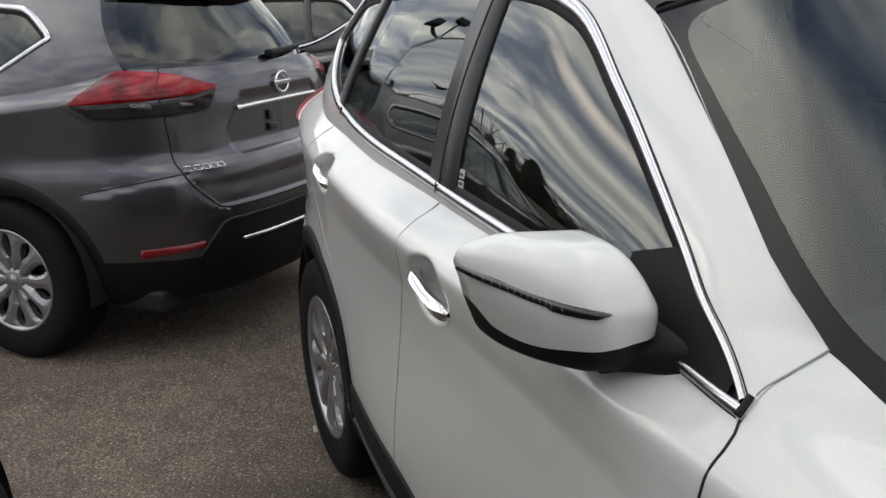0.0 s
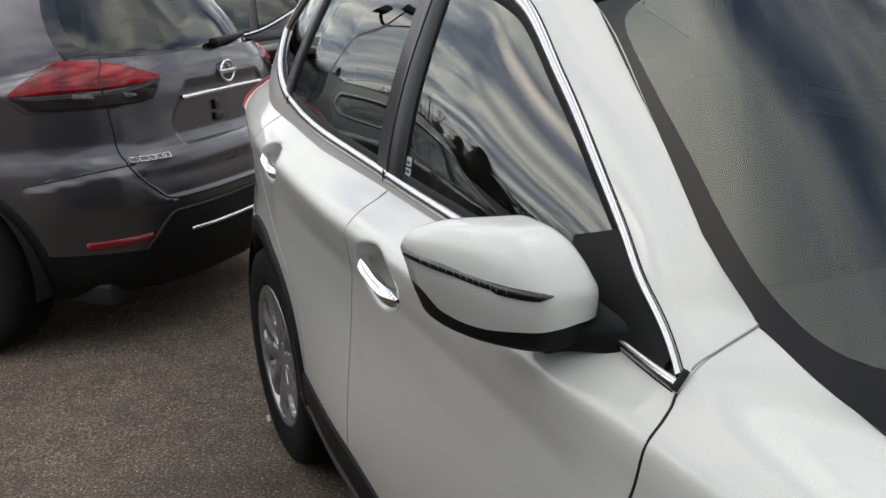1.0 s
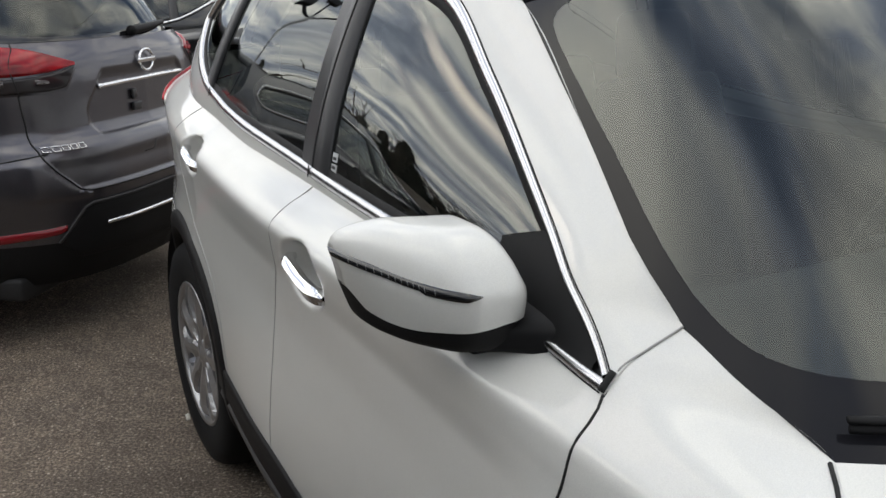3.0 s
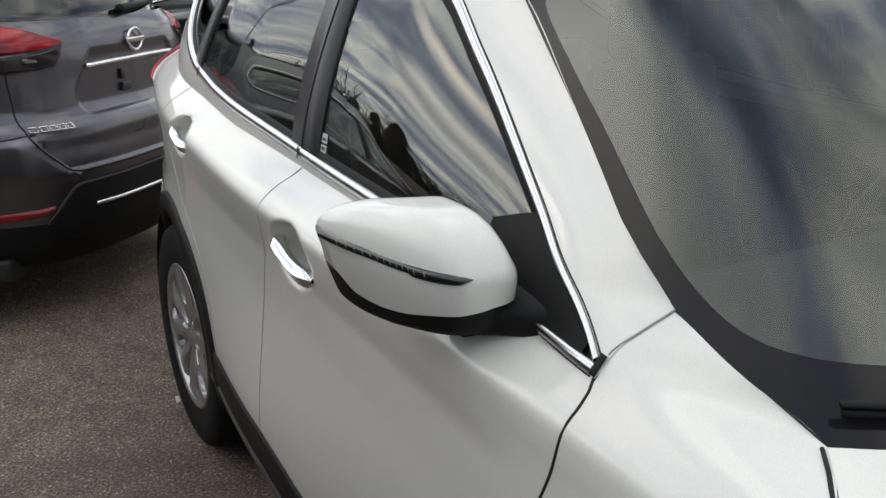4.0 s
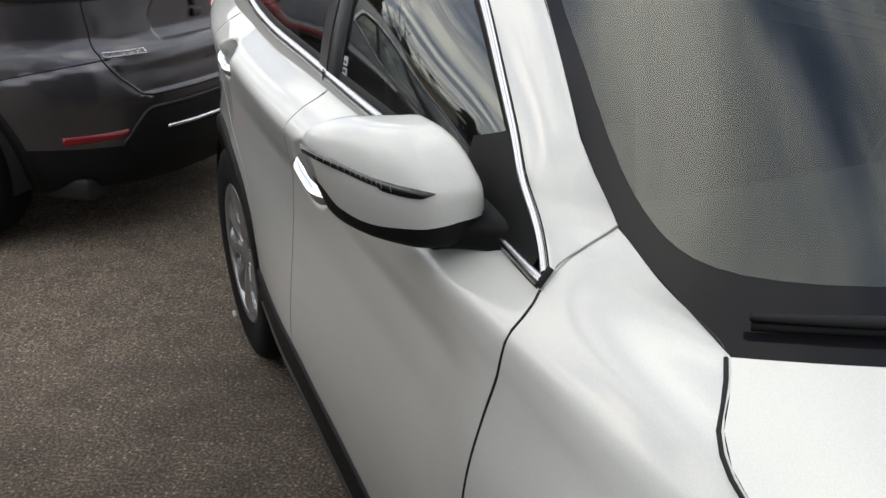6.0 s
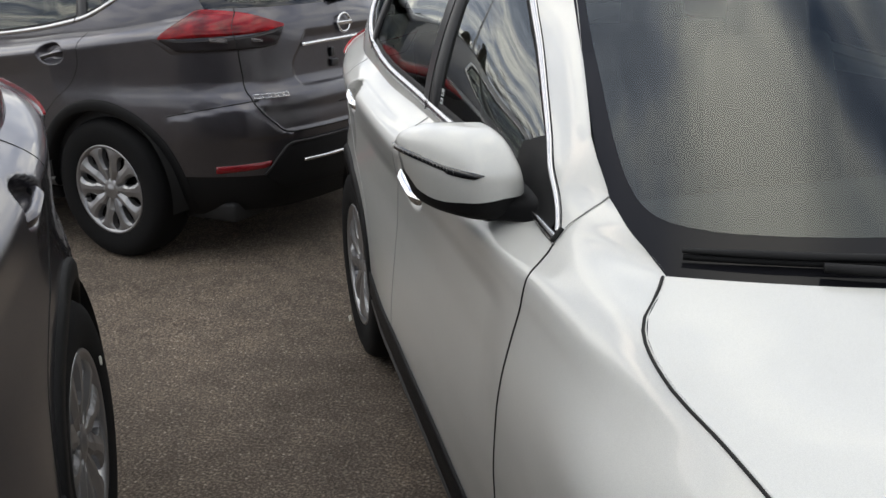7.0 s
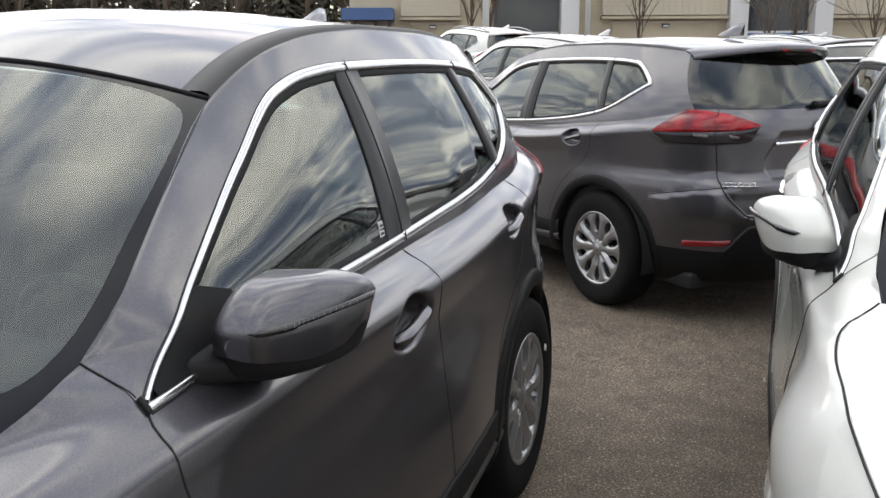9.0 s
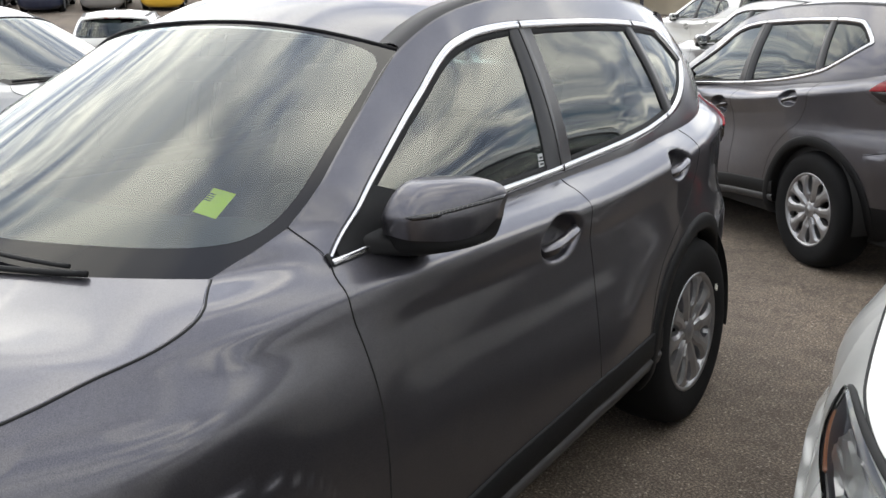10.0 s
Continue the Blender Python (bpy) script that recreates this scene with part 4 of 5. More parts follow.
        M["tail_lamp", s] = grid_mesh("tail_lamp", patch(body_at_rear, 0.470, 0.893, lens_split, lens_top, 60, 14, 0.012), s)
        M["tail_lamp_lower", s] = grid_mesh("tail_lamp_lower", patch(body_at_rear, 0.476, 0.891, lens_bottom, lens_split, 50, 10, 0.010), s)
        M["tail_lamp_rim", s] = grid_mesh("tail_lamp_rim", patch(body_at_rear, 0.460, 0.904, corners([(0.460, 1.128), (0.53, 1.036), (0.60, 1.026), (0.75, 1.020), (0.878, 1.018), (0.904, 1.094)]), corners([(0.460, 1.150), (0.60, 1.188), (0.722, 1.220), (0.828, 1.236), (0.848, 1.226), (0.904, 1.110)]), 60, 8, 0.004), s)
        M["reverse_lamp", s] = grid_mesh("reverse_lamp", patch(body_at_rear, 0.600, 0.652, pchip([(0.60, 1.074), (0.652, 1.070)]), pchip([(0.60, 1.088), (0.652, 1.102)]), 8, 6, 0.0125), s)
        M["outer_reverse_lamp", s] = grid_mesh("outer_reverse_lamp", patch(body_at_rear, 0.735, 0.79, pchip([(0.735, 1.068), (0.79, 1.078)]), pchip([(0.735, 1.106), (0.79, 1.108)]), 8, 6, 0.0125), s)
        lp = [(0.705 + 0.017 * k / 9, 1.035 + 0.190 * k / 9) for k in range(10)]
        M["lamp_split", s] = tube("lamp_split", sym([body_at_rear(r, z) + normals_of(body_at_rear, np.array(r), np.array(z)) * 0.011 for r, z in lp], s), 0.0025, 6)
        M["bumper_reflector", s] = grid_mesh("bumper_reflector", patch(body_at_rear, 0.672, 0.845, corners([(0.672, 0.496), (0.70, 0.482), (0.845, 0.461)]), corners([(0.672, 0.524), (0.845, 0.506)]), 16, 5, 0.008), s)
        insert_top = corners([(0.0, 0.607), (0.57, 0.600), (0.60, 0.588), (0.64, 0.540), (0.70, 0.452)])
        M["bumper_insert", s] = grid_mesh("bumper_insert", patch(body_at_rear, 0.0, 0.70, corners([(0.0, 0.34), (0.62, 0.36), (0.70, 0.445)]), insert_top, 40, 10, 0.007, ease=False), s)
        lip = np.linspace(0.02, 0.70, 50)
        M["bumper_lip", s] = tube("bumper_lip", sym(body_at_rear(lip, insert_top(lip)) + normals_of(body_at_rear, lip, insert_top(lip)) * 0.006, s), 0.007, 6)
        lens_low = pchip([(2.86, 0.920), (2.885, 0.893), (2.94, 0.877), (3.03, 0.866), (3.10, 0.858), (3.20, 0.825), (3.30, 0.775), (3.40, 0.72)])
        head_top = pchip([(2.86, 0.928), (2.90, 0.935), (2.96, 0.938), (3.05, 0.934), (3.2, 0.914), (3.40, 0.87)])
        M["headlight", s] = grid_mesh("headlight", patch(body_at_y, 2.86, 3.40, lens_low, head_top, 44, 14, 0.012), s)
        M["headlight_housing", s] = grid_mesh("headlight_housing", patch(body_at_y, 2.865, 3.395, lambda y: lens_low(y) + 0.001, lambda y: head_top(y) - 0.001, 44, 12, 0.002), s)
        M["headlight_rim", s] = tube("headlight_rim", sym(np.concatenate([flank_line(np.stack([q, e(q)], -1), 0.002) for q, e in ((np.linspace(3.38, 2.86, 30), lens_low), (np.linspace(2.86, 3.38, 30), head_top))]), s), np.repeat([0.0028, 0.0065], 30), 6)
        B = patch(body_at_y, 2.98, 3.24, lambda y: lens_low(y) + 0.016, lambda y: head_top(y) - 0.008, 10, 7, 0.006, ease=False)
        B = B + np.random.RandomState(4).uniform(-0.005, 0.004, B.shape)
        M["headlight_bowl", s] = grid_mesh("headlight_bowl", B, s)
        M["headlight_bowl", s].polygons.foreach_set("use_smooth", [False] * len(M["headlight_bowl", s].polygons))
        M["side_marker", s] = grid_mesh("side_marker", patch(body_at_y, 2.89, 3.05, lambda y: lens_low(y) + 0.003, lambda y: lens_low(y) + 0.011, 16, 5, 0.006), s)
        for k, nm in ((0, "front_door_handle"), (1, "rear_door_handle")):
            hy, hz = HANDLES[k][:2]
            base = float(body_at_y(hy + 0.15, hz)[0] + body_at_y(hy - 0.15, hz)[0]) / 2
            slope = float(body_at_y(hy + 0.15, hz)[0] - body_at_y(hy - 0.15, hz)[0]) / 0.30
            M[nm, s] = handle_mesh(nm, hy, hz, base, slope, 1.0 if k == 0 else 0.84, s)
        M["mirror", s] = mirror_meshes(s)
    M["tailgate"] = end_panel("tailgate", body_at_rear, np.linspace(0, 0.80, 70), 1.228, 0.45, None, 1)
    M["rear_bumper"] = end_panel("rear_bumper", body_at_rear, np.linspace(0, 0.80, 60), 1.228, 0.26, 0.45, 1)
    M["front_bumper"] = end_panel("front_bumper", body_at_nose, np.linspace(0, 0.90, 30), 0.93, 0.16, None, -1)
    uu, vv = np.meshgrid(np.linspace(-1, 1, 61), np.linspace(0, 1, 40), indexing="ij")
    M["hood"] = grid_mesh("hood", hood_at(uu, vv), flip=False)
    M["roof_panel"] = grid_mesh("roof_panel", roof_at(*np.meshgrid(np.linspace(-1, 1, 41), np.linspace(0, 1, 60), indexing="ij")), flip=True)
    band, bn, pane, pn = frame_and_pane(screen_at, 0.960, 0.122, 0.975, 13.0, n=208, widen=0.012, form=screen_form)
    M["screen_band"] = grid_mesh("screen_band", band, wrap=True, flip=True, normals=bn)
    M["windscreen"] = grid_mesh("windscreen", pane, wrap=True, flip=True, normals=pn)
    band, bn, pane, pn = frame_and_pane(rear_glass_at, 0.93, 0.05, 0.97, 7.0)
    M["rear_glass_band"] = grid_mesh("rear_glass_band", band, wrap=True)
    M["rear_glass"] = grid_mesh("rear_glass", pane, wrap=True)
    u = np.linspace(-1, 1, 60)
    M["header_seal"] = tube("header_seal", screen_at(u, np.full(60, 1.0)), 0.0045, 6)
    # spoiler over the rear window
    rows, under = [], []
    for q in np.linspace(-1, 1, 41):
        e = abs(q)
        x = q * 0.545
        yt = -0.69 + 0.27 * e ** 2.6
        zt = 1.580 - 0.058 * e ** 2.4
        yf = -0.345 - 0.085 * (1 - e ** 2.4)
        zf = rail_z(-0.37) + 0.009 + 0.052 * (1 - e ** 2.3)
        rows.append([(x, yf, zf), (x, (yf + yt) / 2, (zf + zt) / 2 + 0.006), (x, yt + 0.01, zt), (x, yt, zt - 0.008), (x, yt + 0.008, zt - 0.036 + 0.01 * e)])
        under.append([(x, yt + 0.008, zt - 0.036 + 0.01 * e), (x, yt + 0.08 - 0.05 * e, zt - 0.055 + 0.02 * e), (x * 0.98, -0.585 + 0.195 * e ** 2.4, 1.512)])
    M["spoiler"] = grid_mesh("spoiler", np.array(rows))
    M["spoiler_underside"] = grid_mesh("spoiler_underside", np.array(under))
    for q, nm in ((0, "spoiler_end"), (40, "spoiler_far_end")):
        r = rows[q] + under[q][1:]
        M[nm] = mesh_of("spoiler_end", np.array(r), [tuple(range(len(r)))])
    # tailgate shut line, garnish, badge, name plate, number plate bracket
    cut = [(0.640, 1.035), (0.636, 0.98), (0.630, 0.907), (0.635, 0.85), (0.640, 0.797), (0.620, 0.745), (0.587, 0.701), (0.55, 0.662), (0.50, 0.652), (0.36, 0.652), (0.0, 0.652)]
    fx = pchip([(i, p[0]) for i, p in enumerate(cut)])
    fz = pchip([(i, p[1]) for i, p in enumerate(cut)])
    k = np.linspace(0, len(cut) - 1, 60)

    def on_rear(x, z, out=0.0):
        x, z = np.asarray(x, float), np.asarray(z, float)
        r = np.clip(np.abs(x) / half_width(rear_plane(z) + 0.15, z), 0, 0.97)
        p = body_at_rear(r, z)
        n = normals_of(body_at_rear, r, z)
        p = p + n * out
        p[..., 0] *= np.where(x < 0, -1, 1)
        return p

    line = on_rear(fx(k), fz(k), 0.001)
    M["tailgate_gap"] = tube("tailgate_gap", np.concatenate([line, (line * np.array([-1, 1, 1]))[-2::-1]]), 0.0035, 6)
    xs = np.linspace(-0.33, 0.33, 31)
    gl = on_rear(xs, np.full(31, 1.047) - 0.006 * np.abs(xs / 0.33) ** 2, 0.0)
    gl[:, 1] -= 0.012
    M["garnish"] = tube("garnish", gl, 0.0115, 8, flat=1.0)
    a = np.linspace(0, 2 * np.pi, 40, endpoint=False)
    bz = 1.122
    by = float(on_rear(0.0, bz)[1])
    M["badge_ring"] = tube("badge_ring", [(0.052 * math.cos(t), by - 0.008, bz + 0.045 * math.sin(t)) for t in a], 0.007, 8, closed=True, up=(0, 1, 0))
    M["badge_bar"] = rounded_box("badge_bar", (0.135, 0.010, 0.019), 0.003, (0, by - 0.010, bz))
    bars = []
    for i in range(5):
        x0 = -0.626 + 0.0305 * i
        c = [on_rear(x0 + dx, 0.826 + dz, 0.003) for dx, dz in ((0, -0.0085), (0.023, -0.0085), (0.023, 0.0085), (0, 0.0085))]
        bars.append(tube_data(c, 0.0030, 6, closed=True))
    M["name_plate"] = join("name_plate", bars)
    xs = np.linspace(-0.45, 0.45, 25)
    M["bumper_strip"] = tube("bumper_strip", on_rear(xs, np.full(25, 0.505) + 0.0 * xs, 0.013), 0.009, 8)
    pl = on_rear(np.array(0.0), np.array(0.95))
    M["plate_bracket"] = rounded_box("plate_bracket", (0.06, 0.016, 0.035), 0.004, (-0.092, float(pl[1]) - 0.004, 0.932))
    M["plate_slot"] = rounded_box("plate_slot", (0.030, 0.012, 0.045), 0.004, (-0.104, float(pl[1]) - 0.003, 0.985))
    tow = [on_rear(-0.165, 0.748, 0.001), on_rear(-0.10, 0.748, 0.001), on_rear(-0.085, 0.785, 0.001)]
    M["tow_cover_seam"] = tube("tow_cover_seam", tow, 0.0028, 6)
    M["brake_lamp"] = rounded_box("brake_lamp", (0.26, 0.012, 0.020), 0.004, (0, -0.676, 1.553))
    # wipers: one pivots at the driver's corner, the other near the middle and ends at the passenger's corner
    lift_up = np.array([0, 0.008, 0.016])
    wu = np.linspace(0.965, 0.02, 44)
    blade = screen_at(wu, np.interp(wu, [0.0, 0.55, 0.97], [0.030, 0.052, 0.050])) + lift_up
    M["wiper_blade"] = tube("wiper_blade", blade, np.concatenate([np.linspace(0.005, 0.008, 5), np.full(39, 0.0085)]), 8, flat=0.7)
    edge = screen_at(wu, np.interp(wu, [0.0, 0.55, 0.97], [0.024, 0.045, 0.043])) + lift_up * 0.6
    M["wiper_rubber"] = tube("wiper_rubber", edge, 0.0045, 6)
    au = np.linspace(0.80, 0.10, 18)
    M["wiper_arm"] = tube("wiper_arm", screen_at(au, np.interp(au, [0.10, 0.55, 0.80], [0.004, 0.012, 0.026])) + lift_up, np.linspace(0.009, 0.014, 18), 8, flat=0.7)
    wu = np.linspace(-0.74, 0.10, 40)
    blade = screen_at(wu, np.interp(wu, [-0.74, -0.49, 0.10], [0.018, 0.056, 0.085])) + lift_up
    M["second_wiper_blade"] = tube("second_wiper_blade", blade, 0.0055, 8, flat=0.8)
    au = np.linspace(-0.79, -0.30, 18)
    M["second_wiper_arm"] = tube("second_wiper_arm", screen_at(au, np.interp(au, [-0.79, -0.56, -0.30], [0.0, 0.010, 0.045])) + lift_up * 0.7, np.linspace(0.008, 0.006, 18), 8, flat=0.8)
    rw = rear_glass_at(np.linspace(0.06, -0.48, 20), np.linspace(0.03, 0.10, 20)) + np.array([0, -0.02, 0.01])
    rw = rw * np.array([-1, 1, 1])
    M["rear_wiper"] = tube("rear_wiper", rw, np.linspace(0.022, 0.011, 20), 8)
    uu, vv = np.meshgrid(np.linspace(-0.93, 0.93, 30), np.linspace(0.0, 0.10, 4), indexing="ij")
    FIN_Y = -0.08
    fin = []
    for t in np.linspace(0, 1, 12):
        y = FIN_Y - 0.17 * t
        h = 0.058 * (1 - (1 - t) ** 1.7) * (1 - 0.25 * t ** 6)
        z0 = 1.664
        w = 0.032 * (1 - 0.5 * t)
        fin.append([(-w, y, z0 - 0.02), (-w * 0.5, y - 0.01, z0 + h * 0.5), (0.0, y - 0.02, z0 + h), (w * 0.5, y - 0.01, z0 + h * 0.5), (w, y, z0 - 0.02)])
    M["aerial_fin"] = grid_mesh("aerial_fin", np.array(fin))
    # inside
    M["floor_pan"] = rounded_box("floor_pan", (1.40, 3.9, 0.10), 0.02, (0, 1.3, 0.26))
    M["engine_bay"] = rounded_box("engine_bay", (1.0, 1.0, 0.5), 0.03, (0, 2.75, 0.58))
    M["dashboard"] = grid_mesh("dashboard", np.array([[(x, 2.22 - 0.25 * (x / 0.76) ** 2, 1.03), (x, 1.95, 1.045), (x, 1.72, 1.03 + 0.02 * math.exp(-(((x + 0.37) / 0.18) ** 2))), (x, 1.62, 0.98), (x, 1.64, 0.85), (x, 1.72, 0.60)] for x in np.linspace(-0.76, 0.76, 25)]))
    ang = np.linspace(0, 2 * np.pi, 32, endpoint=False)
    ring = [(-0.37 + 0.185 * math.cos(t), 1.47 + 0.185 * 0.38 * math.sin(t), 0.93 + 0.185 * 0.92 * math.sin(t)) for t in ang]
    pieces = [tube_data(ring, 0.015, 8, closed=True)]
    for t in (0.0, math.pi, -math.pi / 2):
        pieces.append(tube_data([(-0.37, 1.49, 0.93), (-0.37 + 0.18 * math.cos(t), 1.47 + 0.07 * math.sin(t), 0.93 + 0.17 * math.sin(t))], 0.02, 8, flat=0.6))
    M["steering_wheel"] = join("steering_wheel", pieces)
    M["seat_cushion"] = rounded_box("seat_cushion", (0.50, 0.52, 0.16), 0.05, (0, 0.25, 0.55), 3)
    bk = rounded_box("seat_back", (0.50, 0.14, 0.62), 0.05, (0, 0, 0), 3, taper=0.82)
    bk.transform(Matrix.Translation((0, -0.07, 0.90)) @ Matrix.Rotation(radians(14), 4, "X"))
    M["seat_back"] = bk
    hr = rounded_box("headrest", (0.27, 0.10, 0.19), 0.04, (0, 0, 0), 3, taper=0.85)
    hr.transform(Matrix.Translation((0, -0.165, 1.29)) @ Matrix.Rotation(radians(10), 4, "X"))
    M["headrest"] = hr
    M["bench_cushion"] = rounded_box("bench_cushion", (1.25, 0.48, 0.16), 0.05, (0, 0.36, 0.60), 3)
    bb = rounded_box("bench_back", (1.25, 0.13, 0.58), 0.05, (0, 0, 0), 3)
    bb.transform(Matrix.Translation((0, 0.05, 0.92)) @ Matrix.Rotation(radians(18), 4, "X"))
    M["bench_back"] = bb
    M["inner_mirror"] = rounded_box("inner_mirror", (0.24, 0.03, 0.07), 0.012, (0, 1.50, 1.40), 3)
    M["headliner"] = grid_mesh("headliner", roof_at(*np.meshgrid(np.linspace(-0.98, 0.98, 15), np.linspace(0.03, 0.95, 20), indexing="ij")) - np.array([0, 0, 0.03]))
    for s in (1, -1):
        yy, zz = np.meshgrid(np.linspace(-0.3, 1.85, 30), np.linspace(0.35, 1.03, 5), indexing="ij")
        M["door_card", s] = grid_mesh("door_card", body_at_y(yy, zz) - np.array([0.07, 0, 0]), s)
        tab = lambda y0, y1, z0, z1, d: grid_mesh("window_label", upper(np.stack(np.meshgrid(np.linspace(y0, y1, 3), np.linspace(z0, z1, 3), indexing="ij"), -1), d), s)
        M["window_label", s] = tab(0.994, 1.022, 1.112, 1.131, -0.0065)
        M["upper_window_label", s] = tab(0.994, 1.020, 1.135, 1.153, -0.0065)
        M["label_print", s] = tab(0.997, 1.016, 1.121, 1.127, -0.0060)
        M["upper_label_print", s] = tab(0.997, 1.014, 1.139, 1.145, -0.0060)
    M["wheel"] = wheel_meshes()
    return M


SUV = make_suv_meshes()


def build_suv(where, coat, label, handle_mat=None, seam=SEAL, group="", name="suv"):
    """A compact SUV at a pose; coat is its paint."""
    top = tagged(new(name), label, "car", group)
    top.matrix_world = where
    hm = handle_mat or coat
    gate = child("tailgate", SUV["tailgate"], coat, top)
    for nm, mt in (("rear_glass", GLASS_DARK), ("rear_glass_band", GLOSS_BLACK), ("tailgate_gap", SEAL), ("garnish", CHROME), ("badge_ring", CHROME), ("badge_bar", CHROME), ("name_plate", CHROME), ("plate_bracket", SATIN_BLACK), ("plate_slot", SATIN_BLACK), ("tow_cover_seam", SEAM_DARK), ("rear_wiper", PLASTIC)):
        child(nm, SUV[nm], mt, gate)
    sp = child("spoiler", SUV["spoiler"], coat, top)
    child("spoiler_underside", SUV["spoiler_underside"], GLOSS_BLACK, sp)
    child("brake_lamp", SUV["brake_lamp"], REFLECTOR_RED, sp, "dark red high brake lamp")
    child("spoiler_end", SUV["spoiler_end"], coat, sp)
    child("spoiler_end", SUV["spoiler_far_end"], coat, sp)
    rb = child("rear_bumper", SUV["rear_bumper"], PLASTIC, top, "black textured plastic lower rear bumper")
    child("bumper_strip", SUV["bumper_strip"], CHROME, rb)
    fb = child("front_bumper", SUV["front_bumper"], coat, top)
    hood = child("hood", SUV["hood"], coat, top)
    roof = child("roof_panel", SUV["roof_panel"], coat, top)
    child("aerial_fin", SUV["aerial_fin"], coat, roof)
    child("headliner", SUV["headliner"], LINER, roof)
    ws = child("windscreen", SUV["windscreen"], GLASS_SCREEN, top)
    ws.visible_shadow = False
    child("screen_band", SUV["screen_band"], FRIT, ws)
    child("header_seal", SUV["header_seal"], PLASTIC, ws)
    wp = child("wiper", SUV["wiper_blade"], PLASTIC, top, "black front wiper blade")
    child("wiper_arm", SUV["wiper_arm"], PLASTIC, wp)
    child("wiper_rubber", SUV["wiper_rubber"], RUBBER, wp)
    wp = child("wiper", SUV["second_wiper_blade"], PLASTIC, top, "black front wiper blade")
    child("wiper_arm", SUV["second_wiper_arm"], PLASTIC, wp)
    for s in (1, -1):
        q = child("rear_quarter_panel", SUV["rear_quarter_panel", s], coat, top)
        child("lower_quarter", SUV["rear_quarter_lower", s], coat, q)
        child("quarter_gap", SUV["quarter_gap", s], seam, q)
        child("bumper_side", SUV["bumper_side", s], coat, rb)
        child("bumper_side_lower", SUV["bumper_side_lower", s], PLASTIC, rb)
        child("bumper_reflector", SUV["bumper_reflector", s], REFLECTOR_RED, rb, "red rear reflector")
        child("bumper_gap", SUV["bumper_gap", s], SEAL, rb)
        child("bumper_insert", SUV["bumper_insert", s], PLASTIC, rb)
        child("bumper_lip", SUV["bumper_lip", s], ROOF_TRIM, rb)
        rd = child("rear_door", SUV["rear_door", s], coat, top)
        g = child("rear_window", SUV["rear_window", s], GLASS_DARK, rd, "dark tinted rear door window")
        child("door_handle", SUV["rear_door_handle", s], hm, rd)
        child("c_pillar_cover", SUV["c_pillar_cover", s], SATIN_BLACK, rd)
        fd = child("front_door", SUV["front_door", s], coat, top)
        child("front_window", SUV["front_window", s], GLASS_FRONT, fd)
        child("door_handle", SUV["front_door_handle", s], hm, fd)
        child("b_pillar_cover", SUV["b_pillar_cover", s], SATIN_BLACK, fd)
        child("pillar_seam", SUV["pillar_seam", s], SEAL, fd)
        child("door_gap", SUV["door_gap", s], seam, fd)
        child("mirror_sail", SUV["mirror_sail", s], PLASTIC, fd)
        for nm in ("window_label", "upper_window_label"):
            child("window_label", SUV[nm, s], PAPER_WHITE, fd, "small printed window label")
        for nm in ("label_print", "upper_label_print"):
            child("label_print", SUV[nm, s], SEAM_DARK, fd)
        child("door_card", SUV["door_card", s], DASH, fd)
        ff = child("front_fender", SUV["front_fender", s], coat, top)
        child("fender_gap", SUV["fender_gap", s], SEAL, ff)
        child("pillar_gap", SUV["pillar_gap", s], seam, ff)
        child("fender_lower", SUV["fender_lower", s], PLASTIC, ff)
        child("hood_gap", SUV["hood_gap", s], SEAL, hood)
        cs = child("cab_side", SUV["cab_side", s], coat, top)
        child("window_trim", SUV["window_trim", s], TRIM, cs, "chrome window surround")
        child("window_trim", SUV["upper_window_trim", s], TRIM, cs, "chrome window surround")
        for k in range(4):
            child("trim_seam", SUV["trim_seam", k, s], SEAL, cs)
        for nm in ("window_trim", "upper_window_trim"):
            child("trim_edge", SUV[nm + "_seal", s], SEAL, cs)
            child("window_rubber", SUV[nm + "_rubber", s], PLASTIC, cs, "black rubber window seal")
        child("trim_cap", SUV["trim_cap", s], SEAL, cs)
        child("quarter_window", SUV["quarter_window", s], GLASS_DARK, cs)
        child("roof_trim", SUV["roof_trim", s], ROOF_TRIM, cs, "dark roof ditch moulding")
        sill = child("sill_cladding", SUV["sill_cladding", s], PLASTIC, top)
        child("sill_step", SUV["sill_step", s], SILL_GREY, sill, "dull grey lower sill step")
        for nm in ("arch_moulding", "front_arch_moulding"):
            am = child("arch_moulding", SUV[nm, s], PLASTIC, top)
            child("wheel_well", SUV["wheel_well_" + nm, s], SEAL, am)
        tl = child("tail_lamp", SUV["tail_lamp", s], RED_LENS, top, "red wrap-round tail lamp")
        child("tail_lamp_lower", SUV["tail_lamp_lower", s], SMOKE_LENS, tl)
        child("tail_lamp_rim", SUV["tail_lamp_rim", s], coat, tl)
        for nm in ("reverse_lamp", "outer_reverse_lamp"):
            child("reverse_lamp", SUV[nm, s], SMOKE_REFLECTOR, tl)
        child("lamp_split", SUV["lamp_split", s], SEAL, tl)
        hl = child("headlight", SUV["headlight", s], GLASS_LENS, top)
        child("headlight_housing", SUV["headlight_housing", s], LAMP_DARK, hl)
        child("headlight_bowl", SUV["headlight_bowl", s], LAMP_CHROME, hl)
        child("side_marker", SUV["side_marker", s], AMBER, hl, "thin amber side marker")
        child("headlight_rim", SUV["headlight_rim", s], SEAL, hl)
        child("bumper_gap", SUV["front_bumper_gap", s], seam, fb)
        cap, cover, lamp, tick, stalk, pane = SUV["mirror", s]
